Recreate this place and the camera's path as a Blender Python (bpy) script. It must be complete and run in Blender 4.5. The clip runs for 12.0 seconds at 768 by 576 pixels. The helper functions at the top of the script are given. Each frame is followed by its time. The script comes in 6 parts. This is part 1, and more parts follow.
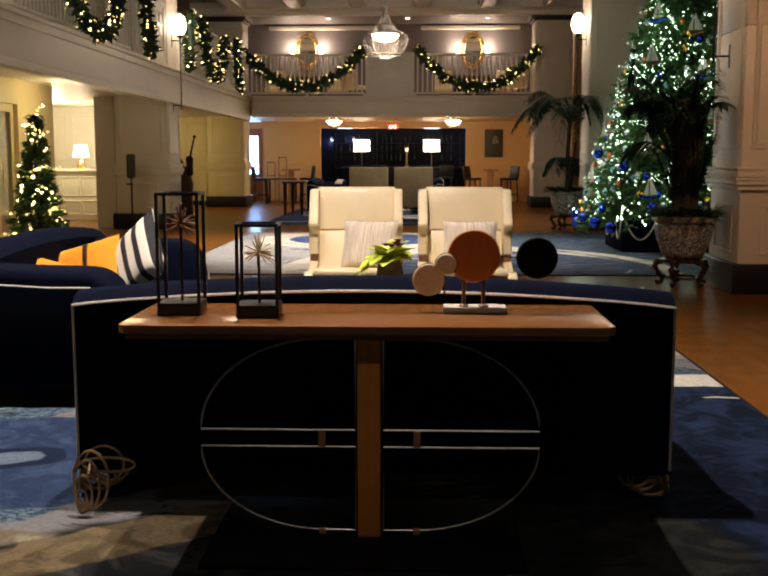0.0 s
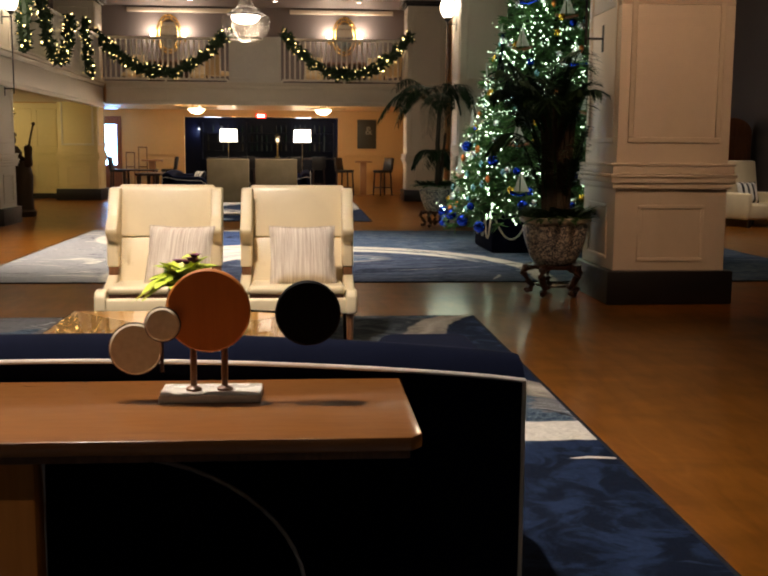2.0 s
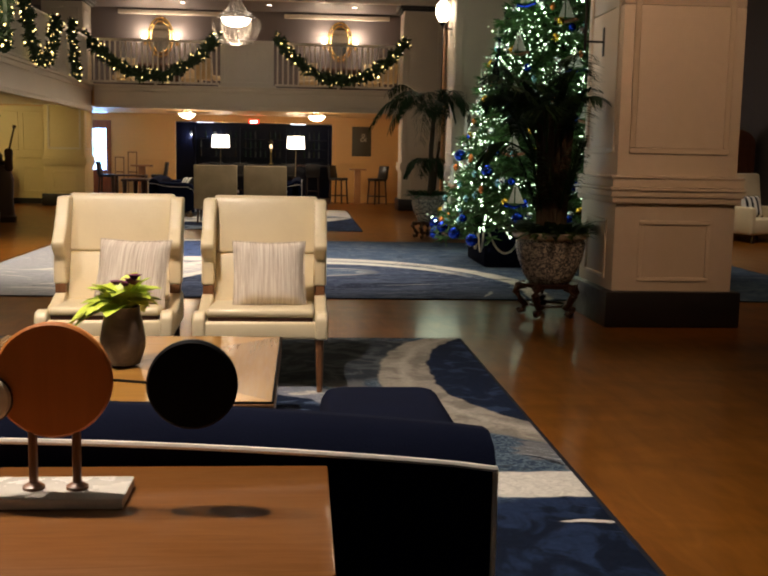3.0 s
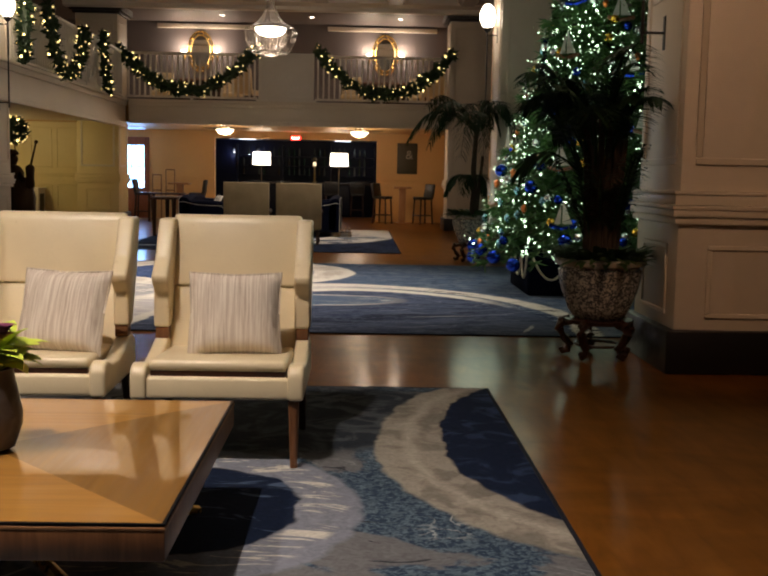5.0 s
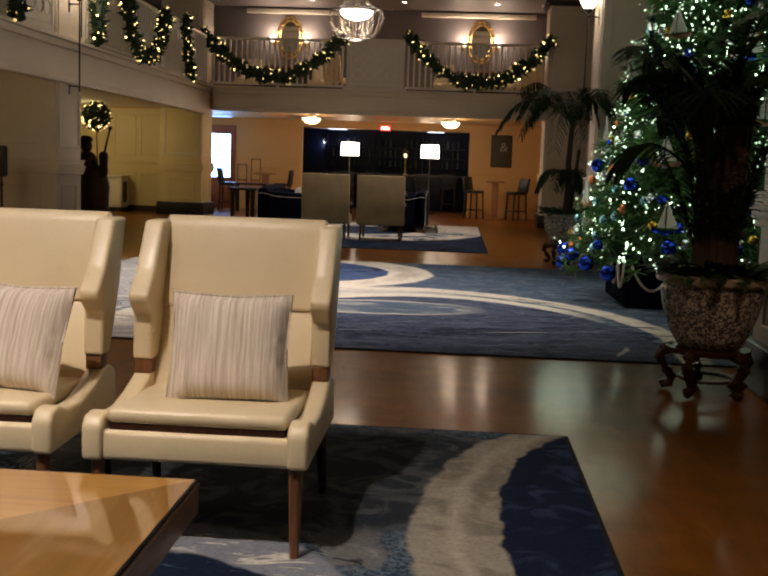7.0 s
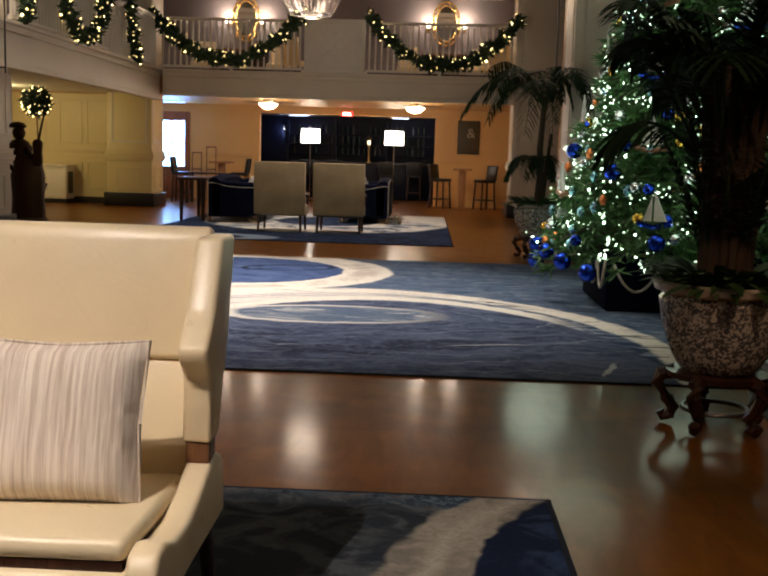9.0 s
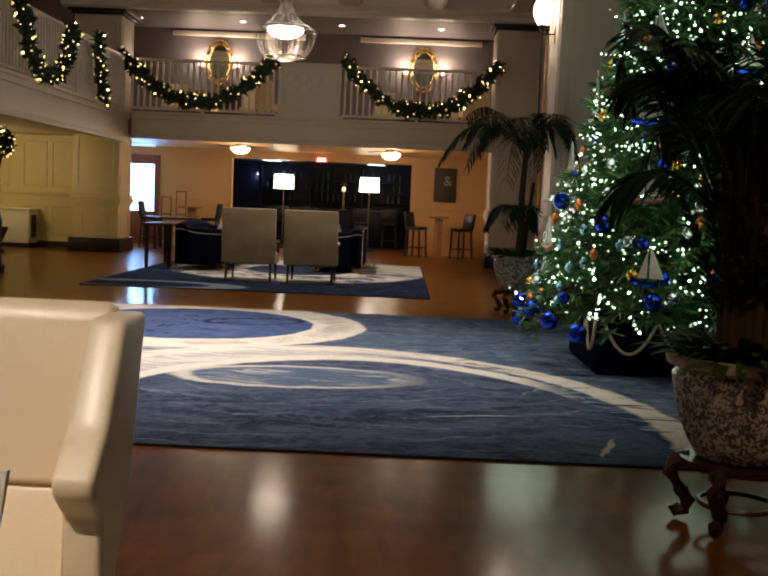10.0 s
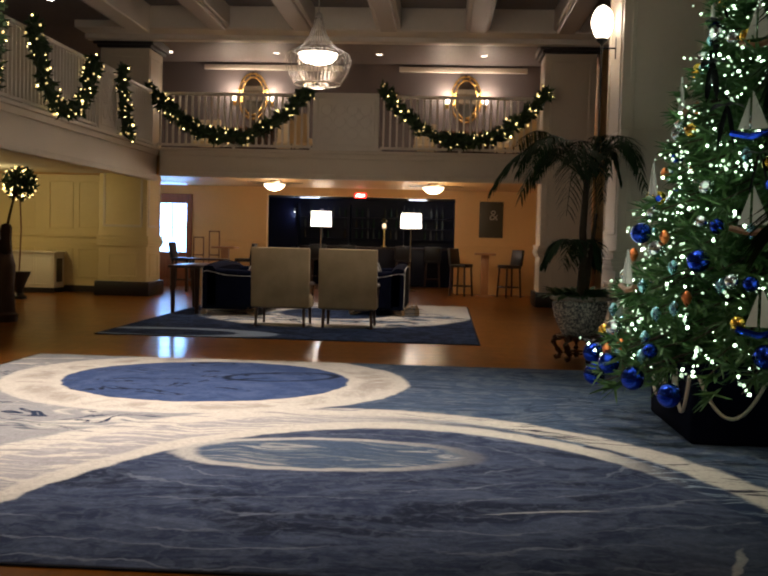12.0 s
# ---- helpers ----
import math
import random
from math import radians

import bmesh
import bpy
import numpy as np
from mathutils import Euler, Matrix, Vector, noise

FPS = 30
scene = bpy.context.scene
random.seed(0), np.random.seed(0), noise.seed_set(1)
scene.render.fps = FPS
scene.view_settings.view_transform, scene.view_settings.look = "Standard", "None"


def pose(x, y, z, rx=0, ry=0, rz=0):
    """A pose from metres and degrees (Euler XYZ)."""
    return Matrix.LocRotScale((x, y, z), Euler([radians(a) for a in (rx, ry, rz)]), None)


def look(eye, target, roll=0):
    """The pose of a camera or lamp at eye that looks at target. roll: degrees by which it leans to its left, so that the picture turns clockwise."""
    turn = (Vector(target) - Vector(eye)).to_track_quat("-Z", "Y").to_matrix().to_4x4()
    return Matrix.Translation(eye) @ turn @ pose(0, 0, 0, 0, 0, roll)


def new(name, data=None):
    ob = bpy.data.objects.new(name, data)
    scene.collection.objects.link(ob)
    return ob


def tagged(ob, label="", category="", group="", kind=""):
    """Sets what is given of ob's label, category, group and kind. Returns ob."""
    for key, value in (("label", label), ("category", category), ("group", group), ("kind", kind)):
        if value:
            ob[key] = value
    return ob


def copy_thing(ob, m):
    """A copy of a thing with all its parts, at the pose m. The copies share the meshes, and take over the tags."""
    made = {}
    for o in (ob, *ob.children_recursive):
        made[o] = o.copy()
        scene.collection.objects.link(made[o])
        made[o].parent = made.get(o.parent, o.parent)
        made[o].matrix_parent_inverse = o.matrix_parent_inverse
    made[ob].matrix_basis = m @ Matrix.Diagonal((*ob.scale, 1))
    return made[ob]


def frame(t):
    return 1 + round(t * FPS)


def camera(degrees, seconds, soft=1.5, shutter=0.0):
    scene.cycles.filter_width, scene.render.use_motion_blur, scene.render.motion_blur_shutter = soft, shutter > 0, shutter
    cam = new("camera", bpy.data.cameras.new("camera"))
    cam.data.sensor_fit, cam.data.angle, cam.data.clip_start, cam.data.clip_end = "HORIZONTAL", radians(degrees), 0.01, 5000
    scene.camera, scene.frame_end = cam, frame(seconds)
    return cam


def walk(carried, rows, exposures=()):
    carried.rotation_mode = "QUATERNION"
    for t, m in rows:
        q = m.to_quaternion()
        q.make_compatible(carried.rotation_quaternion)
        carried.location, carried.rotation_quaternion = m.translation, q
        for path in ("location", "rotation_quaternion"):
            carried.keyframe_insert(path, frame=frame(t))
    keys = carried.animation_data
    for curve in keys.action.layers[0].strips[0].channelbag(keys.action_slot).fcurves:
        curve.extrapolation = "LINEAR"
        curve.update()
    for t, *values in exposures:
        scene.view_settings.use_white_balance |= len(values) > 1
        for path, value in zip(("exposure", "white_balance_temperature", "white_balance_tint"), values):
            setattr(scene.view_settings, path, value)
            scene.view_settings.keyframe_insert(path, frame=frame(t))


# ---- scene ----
cam = camera(41.1, 12.0, 2.2)
PATH = [
    (0, (0.301, 0.173, 1.32), (0.231, 2.157, 1.071), -0.0),
    (0.5, (0.399, 0.516, 1.331), (0.347, 2.499, 1.071), 0.3),
    (1, (0.486, 0.882, 1.319), (0.461, 2.865, 1.058), 0.3),
    (1.5, (0.587, 1.237, 1.321), (0.67, 3.218, 1.056), 0.1),
    (2, (0.71, 1.531, 1.337), (0.865, 3.508, 1.071), 0.4),
    (2.5, (0.798, 1.863, 1.339), (0.953, 3.839, 1.074), 0.7),
    (3, (0.895, 2.17, 1.343), (1.054, 4.148, 1.092), 1.1),
    (5, (1.27, 3.475, 1.302), (1.321, 5.463, 1.086), 1.1),
    (5.5, (1.329, 3.778, 1.307), (1.338, 5.766, 1.086), 1.6),
    (6, (1.452, 4.091, 1.304), (1.366, 6.077, 1.084), 1.7),
    (6.5, (1.495, 4.387, 1.311), (1.379, 6.37, 1.079), 1.8),
    (7, (1.49, 4.66, 1.316), (1.354, 6.641, 1.08), 2.0),
    (9, (1.57, 5.87, 1.307), (1.494, 7.852, 1.05), 1.7),
    (9.5, (1.552, 6.254, 1.299), (1.51, 8.239, 1.058), 2.1),
    (10, (1.561, 6.609, 1.322), (1.531, 8.602, 1.156), 2.4),
    (10.5, (1.541, 6.917, 1.349), (1.49, 8.914, 1.256), 2.1),
    (11, (1.527, 7.218, 1.337), (1.454, 9.215, 1.253), 1.8),
    (11.5, (1.548, 7.629, 1.33), (1.45, 9.624, 1.242), 1.6),
    (12, (1.516, 8.009, 1.319), (1.4, 10.003, 1.222), 1.4),
]
walk(cam, [(t, look(eye, target, roll)) for t, eye, target, roll in PATH],
     [(0, 0.63, 6200, 11), (1.5, 0.62, 6250, 10), (2.5, 0.52, 6300, 10), (3, 0.40, 6350, 10), (5, 0.0, 6250, 12), (7, 0.0, 6250, 12), (9, 0.44, 6050, 13), (10.5, 0.12, 6150, 13), (12, 0.02, 6100, 13)])

# ---------------------------------------------------------------- world and exposure
world = bpy.data.worlds.new("night")
scene.world = world
world.use_nodes = True
world.node_tree.nodes["Background"].inputs[0].default_value = (0.010, 0.012, 0.018, 1)
world.node_tree.nodes["Background"].inputs[1].default_value = 1.0


def lamp(name, kind, place, power, colour, size=0.1, aim=None, spot=None, blend=0.6):
    data = bpy.data.lights.new(name, kind)
    data.energy, data.color = power, colour
    if kind == "AREA":
        data.shape, data.size = "DISK", size
    else:
        data.shadow_soft_size = size
    if spot:
        data.spot_size, data.spot_blend = radians(spot), blend
    ob = new(name, data)
    ob.matrix_world = look(place, aim if aim else (place[0], place[1] + 1e-4, place[2] - 1))
    return ob


WARM = (1.0, 0.72, 0.45)
SOFT = (1.0, 0.76, 0.53)


# ---------------------------------------------------------------- material helpers
class Mat:
    """A node material with short calls for its nodes."""

    def __init__(self, name, rough=0.6, metal=0.0):
        self.m = bpy.data.materials.new(name)
        self.m.use_nodes = True
        self.t = self.m.node_tree
        self.b = self.t.nodes["Principled BSDF"]
        self.b.inputs["Roughness"].default_value = rough
        self.b.inputs["Metallic"].default_value = metal

    def node(self, kind, **values):
        n = self.t.nodes.new(kind)
        for k, v in values.items():
            n.inputs[k.replace("_", " ")].default_value = v
        return n

    def put(self, a, socket):
        if hasattr(a, "is_linked"):
            self.t.links.new(a, socket)
        elif isinstance(a, tuple) and len(a) == 3 and socket.type == "RGBA":
            socket.default_value = (*a, 1)
        else:
            socket.default_value = a

    def coords(self, scale=(1, 1, 1), turn=(0, 0, 0), shift=(0, 0, 0)):
        c = self.t.nodes.new("ShaderNodeTexCoord")
        p = self.t.nodes.new("ShaderNodeMapping")
        p.inputs["Scale"].default_value, p.inputs["Rotation"].default_value, p.inputs["Location"].default_value = scale, turn, shift
        self.t.links.new(c.outputs["Object"], p.inputs[0])
        return p.outputs[0]

    def noise(self, scale, detail=4.0, vec=None, warp=0.0, rough=0.55):
        n = self.node("ShaderNodeTexNoise", Scale=scale, Detail=detail, Distortion=warp, Roughness=rough)
        self.put(vec if vec is not None else self.coords(), n.inputs["Vector"])
        return n.outputs["Fac"]

    def noise_vec(self, scale, detail=2.0):
        n = self.node("ShaderNodeTexNoise", Scale=scale, Detail=detail)
        self.put(self.coords(), n.inputs["Vector"])
        return n.outputs["Color"]

    def math(self, op, a, b=0.0, clamp=False):
        n = self.t.nodes.new("ShaderNodeMath")
        n.operation, n.use_clamp = op, clamp
        self.put(a, n.inputs[0]), self.put(b, n.inputs[1])
        return n.outputs[0]

    def ramp(self, fac, *stops):
        n = self.t.nodes.new("ShaderNodeValToRGB")
        e = n.color_ramp.elements
        while len(e) < len(stops):
            e.new(0.5)
        for k, (at, c) in zip(e, stops):
            k.position = at
            k.color = (*c, 1) if isinstance(c, tuple) else (c, c, c, 1)
        self.put(fac, n.inputs[0])
        return n.outputs[0]

    def mix(self, fac, a, b, mode="MIX"):
        n = self.t.nodes.new("ShaderNodeMix")
        n.data_type, n.blend_type = "RGBA", mode
        self.put(fac, n.inputs[0]), self.put(a, n.inputs[6]), self.put(b, n.inputs[7])
        return n.outputs[2]

    def step(self, v, lo, hi):
        n = self.t.nodes.new("ShaderNodeMapRange")
        n.interpolation_type = "SMOOTHSTEP"
        self.put(v, n.inputs[0])
        n.inputs[1].default_value, n.inputs[2].default_value = lo, hi
        return n.outputs[0]

    def split(self, vec):
        n = self.t.nodes.new("ShaderNodeSeparateXYZ")
        self.put(vec, n.inputs[0])
        return n.outputs

    def random(self):
        return self.t.nodes.new("ShaderNodeObjectInfo").outputs["Random"]

    def island(self):
        return self.t.nodes.new("ShaderNodeNewGeometry").outputs["Random Per Island"]

    def colour(self, c):
        self.put(c, self.b.inputs["Base Color"])
        return self

    def rough(self, r):
        self.put(r, self.b.inputs["Roughness"])
        return self

    def bump(self, h, strength=0.2, depth=0.01):
        n = self.node("ShaderNodeBump", Strength=strength, Distance=depth)
        self.put(h, n.inputs["Height"])
        self.t.links.new(n.outputs[0], self.b.inputs["Normal"])
        return self

    def glow(self, c, power):
        self.b.inputs["Emission Color"].default_value = (*c, 1)
        self.b.inputs["Emission Strength"].default_value = power
        return self


def painted(name, c, rough=0.45, wear=0.06):
    k = Mat(name, rough)
    big, fine = k.noise(0.7, 3), k.noise(14, 4)
    lo = tuple(x * (1 - 2.2 * wear) for x in c)
    k.colour(k.mix(0.25, k.ramp(big, (0.3, lo), (0.7, c)), k.ramp(fine, (0.3, lo), (0.7, c))))
    k.rough(k.ramp(fine, (0.2, rough - 0.08), (0.8, rough + 0.1)))
    k.bump(k.noise(60, 3), 0.06, 0.004)
    return k.m


def wood(name, dark, mid, light, rough=0.25, axis=0, scale=1.0, coat=0.0):
    k = Mat(name, rough)
    s = [14.0, 14.0, 14.0]
    s[axis] = 1.1
    v = k.coords(tuple(x * scale for x in s))
    g = k.noise(1.6, 7, v, 1.4)
    f = k.noise(9, 3, v)
    k.colour(k.mix(0.3, k.ramp(g, (0.28, dark), (0.5, mid), (0.74, light)), k.ramp(f, (0.3, dark), (0.7, light))))
    k.rough(k.ramp(f, (0.2, rough * 0.8), (0.8, rough * 1.3)))
    k.bump(f, 0.05, 0.002)
    k.b.inputs["Coat Weight"].default_value = coat
    if coat:
        k.b.inputs["Specular IOR Level"].default_value = 0.08
        k.b.inputs["Coat IOR"].default_value = 1.75
    k.b.inputs["Coat Roughness"].default_value = 0.05
    return k.m


def fabric(name, c, rough=0.9, sheen=0.3, weave=220):
    k = Mat(name, rough)
    n = k.noise(3, 4)
    lo = tuple(x * 0.72 for x in c)
    hi = tuple(min(1, x * 1.15) for x in c)
    k.colour(k.mix(0.3, k.ramp(n, (0.3, lo), (0.7, hi)), k.ramp(k.noise(weave, 2), (0.3, lo), (0.7, hi))))
    k.bump(k.noise(weave, 2), 0.25, 0.002)
    k.b.inputs["Sheen Weight"].default_value = sheen
    k.b.inputs["Specular IOR Level"].default_value = 0.15
    k.b.inputs["Sheen Roughness"].default_value = 0.4
    return k.m


def leather(name, c):
    k = Mat(name, 0.38)
    n = k.noise(2.2, 3)
    f = k.noise(170, 4)
    lo = tuple(x * 0.86 for x in c)
    k.colour(k.mix(0.25, k.ramp(n, (0.3, lo), (0.7, c)), k.ramp(f, (0.25, lo), (0.75, c))))
    k.rough(k.ramp(k.noise(6, 4), (0.25, 0.25), (0.75, 0.42)))
    wrinkle = k.noise(9, 3, None, 1.5)
    k.bump(k.math("ADD", k.math("MULTIPLY", f, 0.25), wrinkle), 0.22, 0.006)
    return k.m


def metal(name, c, rough=0.3):
    k = Mat(name, rough, 1.0)
    n = k.noise(30, 4)
    k.colour(k.ramp(n, (0.3, tuple(x * 0.75 for x in c)), (0.7, c)))
    k.rough(k.ramp(n, (0.2, rough * 0.7), (0.8, rough * 1.4)))
    return k.m


def emitter(name, c, power):
    k = Mat(name, 0.5)
    k.colour(c).glow(c, power)
    return k.m


# ---------------------------------------------------------------- materials
CREAM = painted("cream_paint", (0.74, 0.665, 0.54))
IVORY = painted("ivory_trim", (0.78, 0.73, 0.645), 0.4)
YELLOWED = painted("pale_yellow_paint", (0.72, 0.59, 0.31))
OCHRE = painted("ochre_paint", (0.74, 0.47, 0.19))
# ivory made darker for the beams, the ceiling's dimness put into the paint
SHADED_IVORY = painted("shaded_ivory_paint", (0.52, 0.475, 0.435), 0.45)
SLATE = painted("slate_paint", (0.15, 0.13, 0.135), 0.6)
CEIL_GREY = painted("ceiling_grey", (0.17, 0.158, 0.158), 0.6)
BLACK_BASE = painted("black_skirting", (0.012, 0.011, 0.012), 0.35)
DARK_CAP = painted("dark_capital", (0.02, 0.018, 0.02), 0.5)
WALNUT = wood("walnut_veneer", (0.165, 0.060, 0.013), (0.215, 0.083, 0.020), (0.26, 0.108, 0.030), 0.36, 0, 2.2, 0.8)
WALNUT.node_tree.nodes["Principled BSDF"].inputs["Coat Roughness"].default_value = 0.15
POSTWOOD = wood("amber_wood", (0.54, 0.19, 0.028), (0.62, 0.235, 0.04), (0.70, 0.28, 0.055), 0.35, 2)
DARKWOOD = wood("dark_wood", (0.018, 0.008, 0.005), (0.035, 0.014, 0.008), (0.07, 0.028, 0.014), 0.3, 2)
TANWOOD = wood("tan_wood", (0.30, 0.14, 0.055), (0.38, 0.19, 0.08), (0.44, 0.23, 0.11), 0.4, 2)
BROWNWOOD = wood("brown_wood", (0.10, 0.04, 0.015), (0.18, 0.075, 0.03), (0.26, 0.12, 0.05), 0.35, 2)
REDWOOD = wood("red_door_wood", (0.16, 0.05, 0.02), (0.26, 0.085, 0.035), (0.33, 0.12, 0.05), 0.4, 2)
LEATHER = leather("cream_leather", (0.82, 0.685, 0.44))
NAVY = fabric("navy_velvet", (0.0036, 0.0053, 0.0155), 0.9, 0.0)
NAVY.node_tree.nodes["Principled BSDF"].inputs["Specular IOR Level"].default_value = 0.04
TAUPE = fabric("taupe_upholstery", (0.50, 0.405, 0.25), 0.8, 0.05)
PIPING = fabric("white_piping", (0.72, 0.70, 0.64), 0.7, 0.0)
ORANGE = fabric("orange_cloth", (0.72, 0.30, 0.02), 0.75, 0.2)
BRONZE = metal("bronze_wire", (0.50, 0.36, 0.20), 0.4)
NICKEL = metal("satin_nickel", (0.62, 0.60, 0.57), 0.35)
BRONZED = metal("dark_bronze", (0.07, 0.042, 0.025), 0.5)
BRASS = metal("gilt_brass", (0.80, 0.52, 0.16), 0.28)
CHROME = metal("chrome", (0.75, 0.75, 0.75), 0.12)
IRON = painted("black_iron", (0.012, 0.012, 0.013), 0.4)
JET = painted("matt_black_lacquer", (0.004, 0.004, 0.005), 0.6)
JET.node_tree.nodes["Principled BSDF"].inputs["Specular IOR Level"].default_value = 0.12
MARBLE = painted("white_marble", (0.72, 0.68, 0.60), 0.25)
BARK = painted("palm_bark", (0.06, 0.042, 0.025), 0.9, 0.25)
SOIL = painted("dark_soil", (0.02, 0.014, 0.009), 0.95, 0.25)
ROPE = fabric("white_rope", (0.68, 0.62, 0.5), 0.9, 0.0, 90)
BARBLACK = painted("bar_dark_paint", (0.0035, 0.005, 0.017), 0.4)
BARBLACK.node_tree.nodes["Principled BSDF"].inputs["Specular IOR Level"].default_value = 0.2
SHADE = emitter("lit_lamp_shade", (1.0, 0.86, 0.66), 6.0)
BOWL = emitter("lit_glass_bowl", (1.0, 0.80, 0.48), 7.0)
CANDLE = emitter("candle_glow", (1.0, 0.72, 0.42), 1.6)
GLOBE = emitter("lit_globe", (1.0, 0.85, 0.66), 6.5)
BULB = emitter("lit_bulb", (1.0, 0.84, 0.60), 30.0)
CAN = emitter("downlight_lens", (1.0, 0.84, 0.66), 12.0)


def twinkle(name, c, low, high):
    """Fairy lights that differ a little in strength."""
    q = Mat(name, 0.5)
    q.colour(c).glow(c, low)
    q.put(q.math("ADD", low, q.math("MULTIPLY", q.math("POWER", q.island(), 3.0), high - low)), q.b.inputs["Emission Strength"])
    q.m.cycles.emission_sampling = "NONE"
    return q.m


TWINKLE = twinkle("cool_twinkle", (0.74, 1.0, 0.66), 0.8, 10.0)
TWINKLE_W = twinkle("warm_twinkle", (1.0, 0.70, 0.24), 0.8, 14.0)
EXIT = emitter("exit_red", (1.0, 0.03, 0.02), 5.0)
BARGLOW = emitter("bar_glow_panel", (0.75, 0.85, 1.0), 3.0)
SKYBLUE = emitter("blue_glow_panel", (0.30, 0.50, 1.0), 1.4)


def foliage(name, a, b, rough=0.45):
    k = Mat(name, rough)
    k.colour(k.mix(0.3, k.ramp(k.island(), (0.0, a), (1.0, b)), k.ramp(k.noise(20, 3), (0.3, a), (0.7, b))))
    k.b.inputs["Subsurface Weight"].default_value = 0.0
    return k.m


GREENS = foliage("garland_greens", (0.012, 0.034, 0.014), (0.036, 0.072, 0.024), 0.6)
NEEDLES = foliage("fir_needles", (0.030, 0.095, 0.026), (0.085, 0.19, 0.05), 0.55)
FROND = foliage("palm_leaf", (0.008, 0.024, 0.009), (0.022, 0.052, 0.018), 0.7)
FROND.node_tree.nodes["Principled BSDF"].inputs["Specular IOR Level"].default_value = 0.2
MOSS = foliage("low_leaf_green", (0.020, 0.060, 0.014), (0.05, 0.115, 0.03), 0.6)
LIME = foliage("lime_leaf", (0.42, 0.54, 0.035), (0.66, 0.73, 0.12))
PLUM = foliage("plum_petal", (0.10, 0.015, 0.05), (0.18, 0.03, 0.09))

k = Mat("floor_boards", 0.16)
v = k.coords((5.0, 1.2, 1.0), (0, 0, 0.6))
grain = k.noise(2.0, 6, v, 0.8)
blotch = k.noise(2.2, 4, k.coords((0.45, 1.0, 1.0), (0, 0, 0.25)), 1.3)
tone = k.ramp(grain, (0.25, (0.122, 0.041, 0.0045)), (0.5, (0.168, 0.059, 0.0068)), (0.8, (0.212, 0.080, 0.012)))
k.colour(k.mix(0.55, tone, k.mix(1.0, tone, k.ramp(blotch, (0.3, 0.27), (0.7, 0.64)), "OVERLAY")))
k.b.inputs["Roughness"].default_value = 0.29
k.b.inputs["Specular IOR Level"].default_value = 0.03
k.b.inputs["Coat Weight"].default_value = 0.27
k.b.inputs["Coat Roughness"].default_value = 0.115
wave = k.noise(3.2, 3, k.coords((1.6, 0.5, 1.0)), 0.6)
k.bump(k.math("ADD", wave, k.math("MULTIPLY", grain, 0.15)), 0.05, 0.01)
k.b.inputs["Coat IOR"].default_value = 1.42
FLOOR = k.m

N0, N1, N2 = (0.009, 0.016, 0.040), (0.028, 0.047, 0.100), (0.078, 0.118, 0.19)
PALE, CRM, BEI = (0.26, 0.33, 0.42), (0.64, 0.61, 0.54), (0.29, 0.255, 0.21)


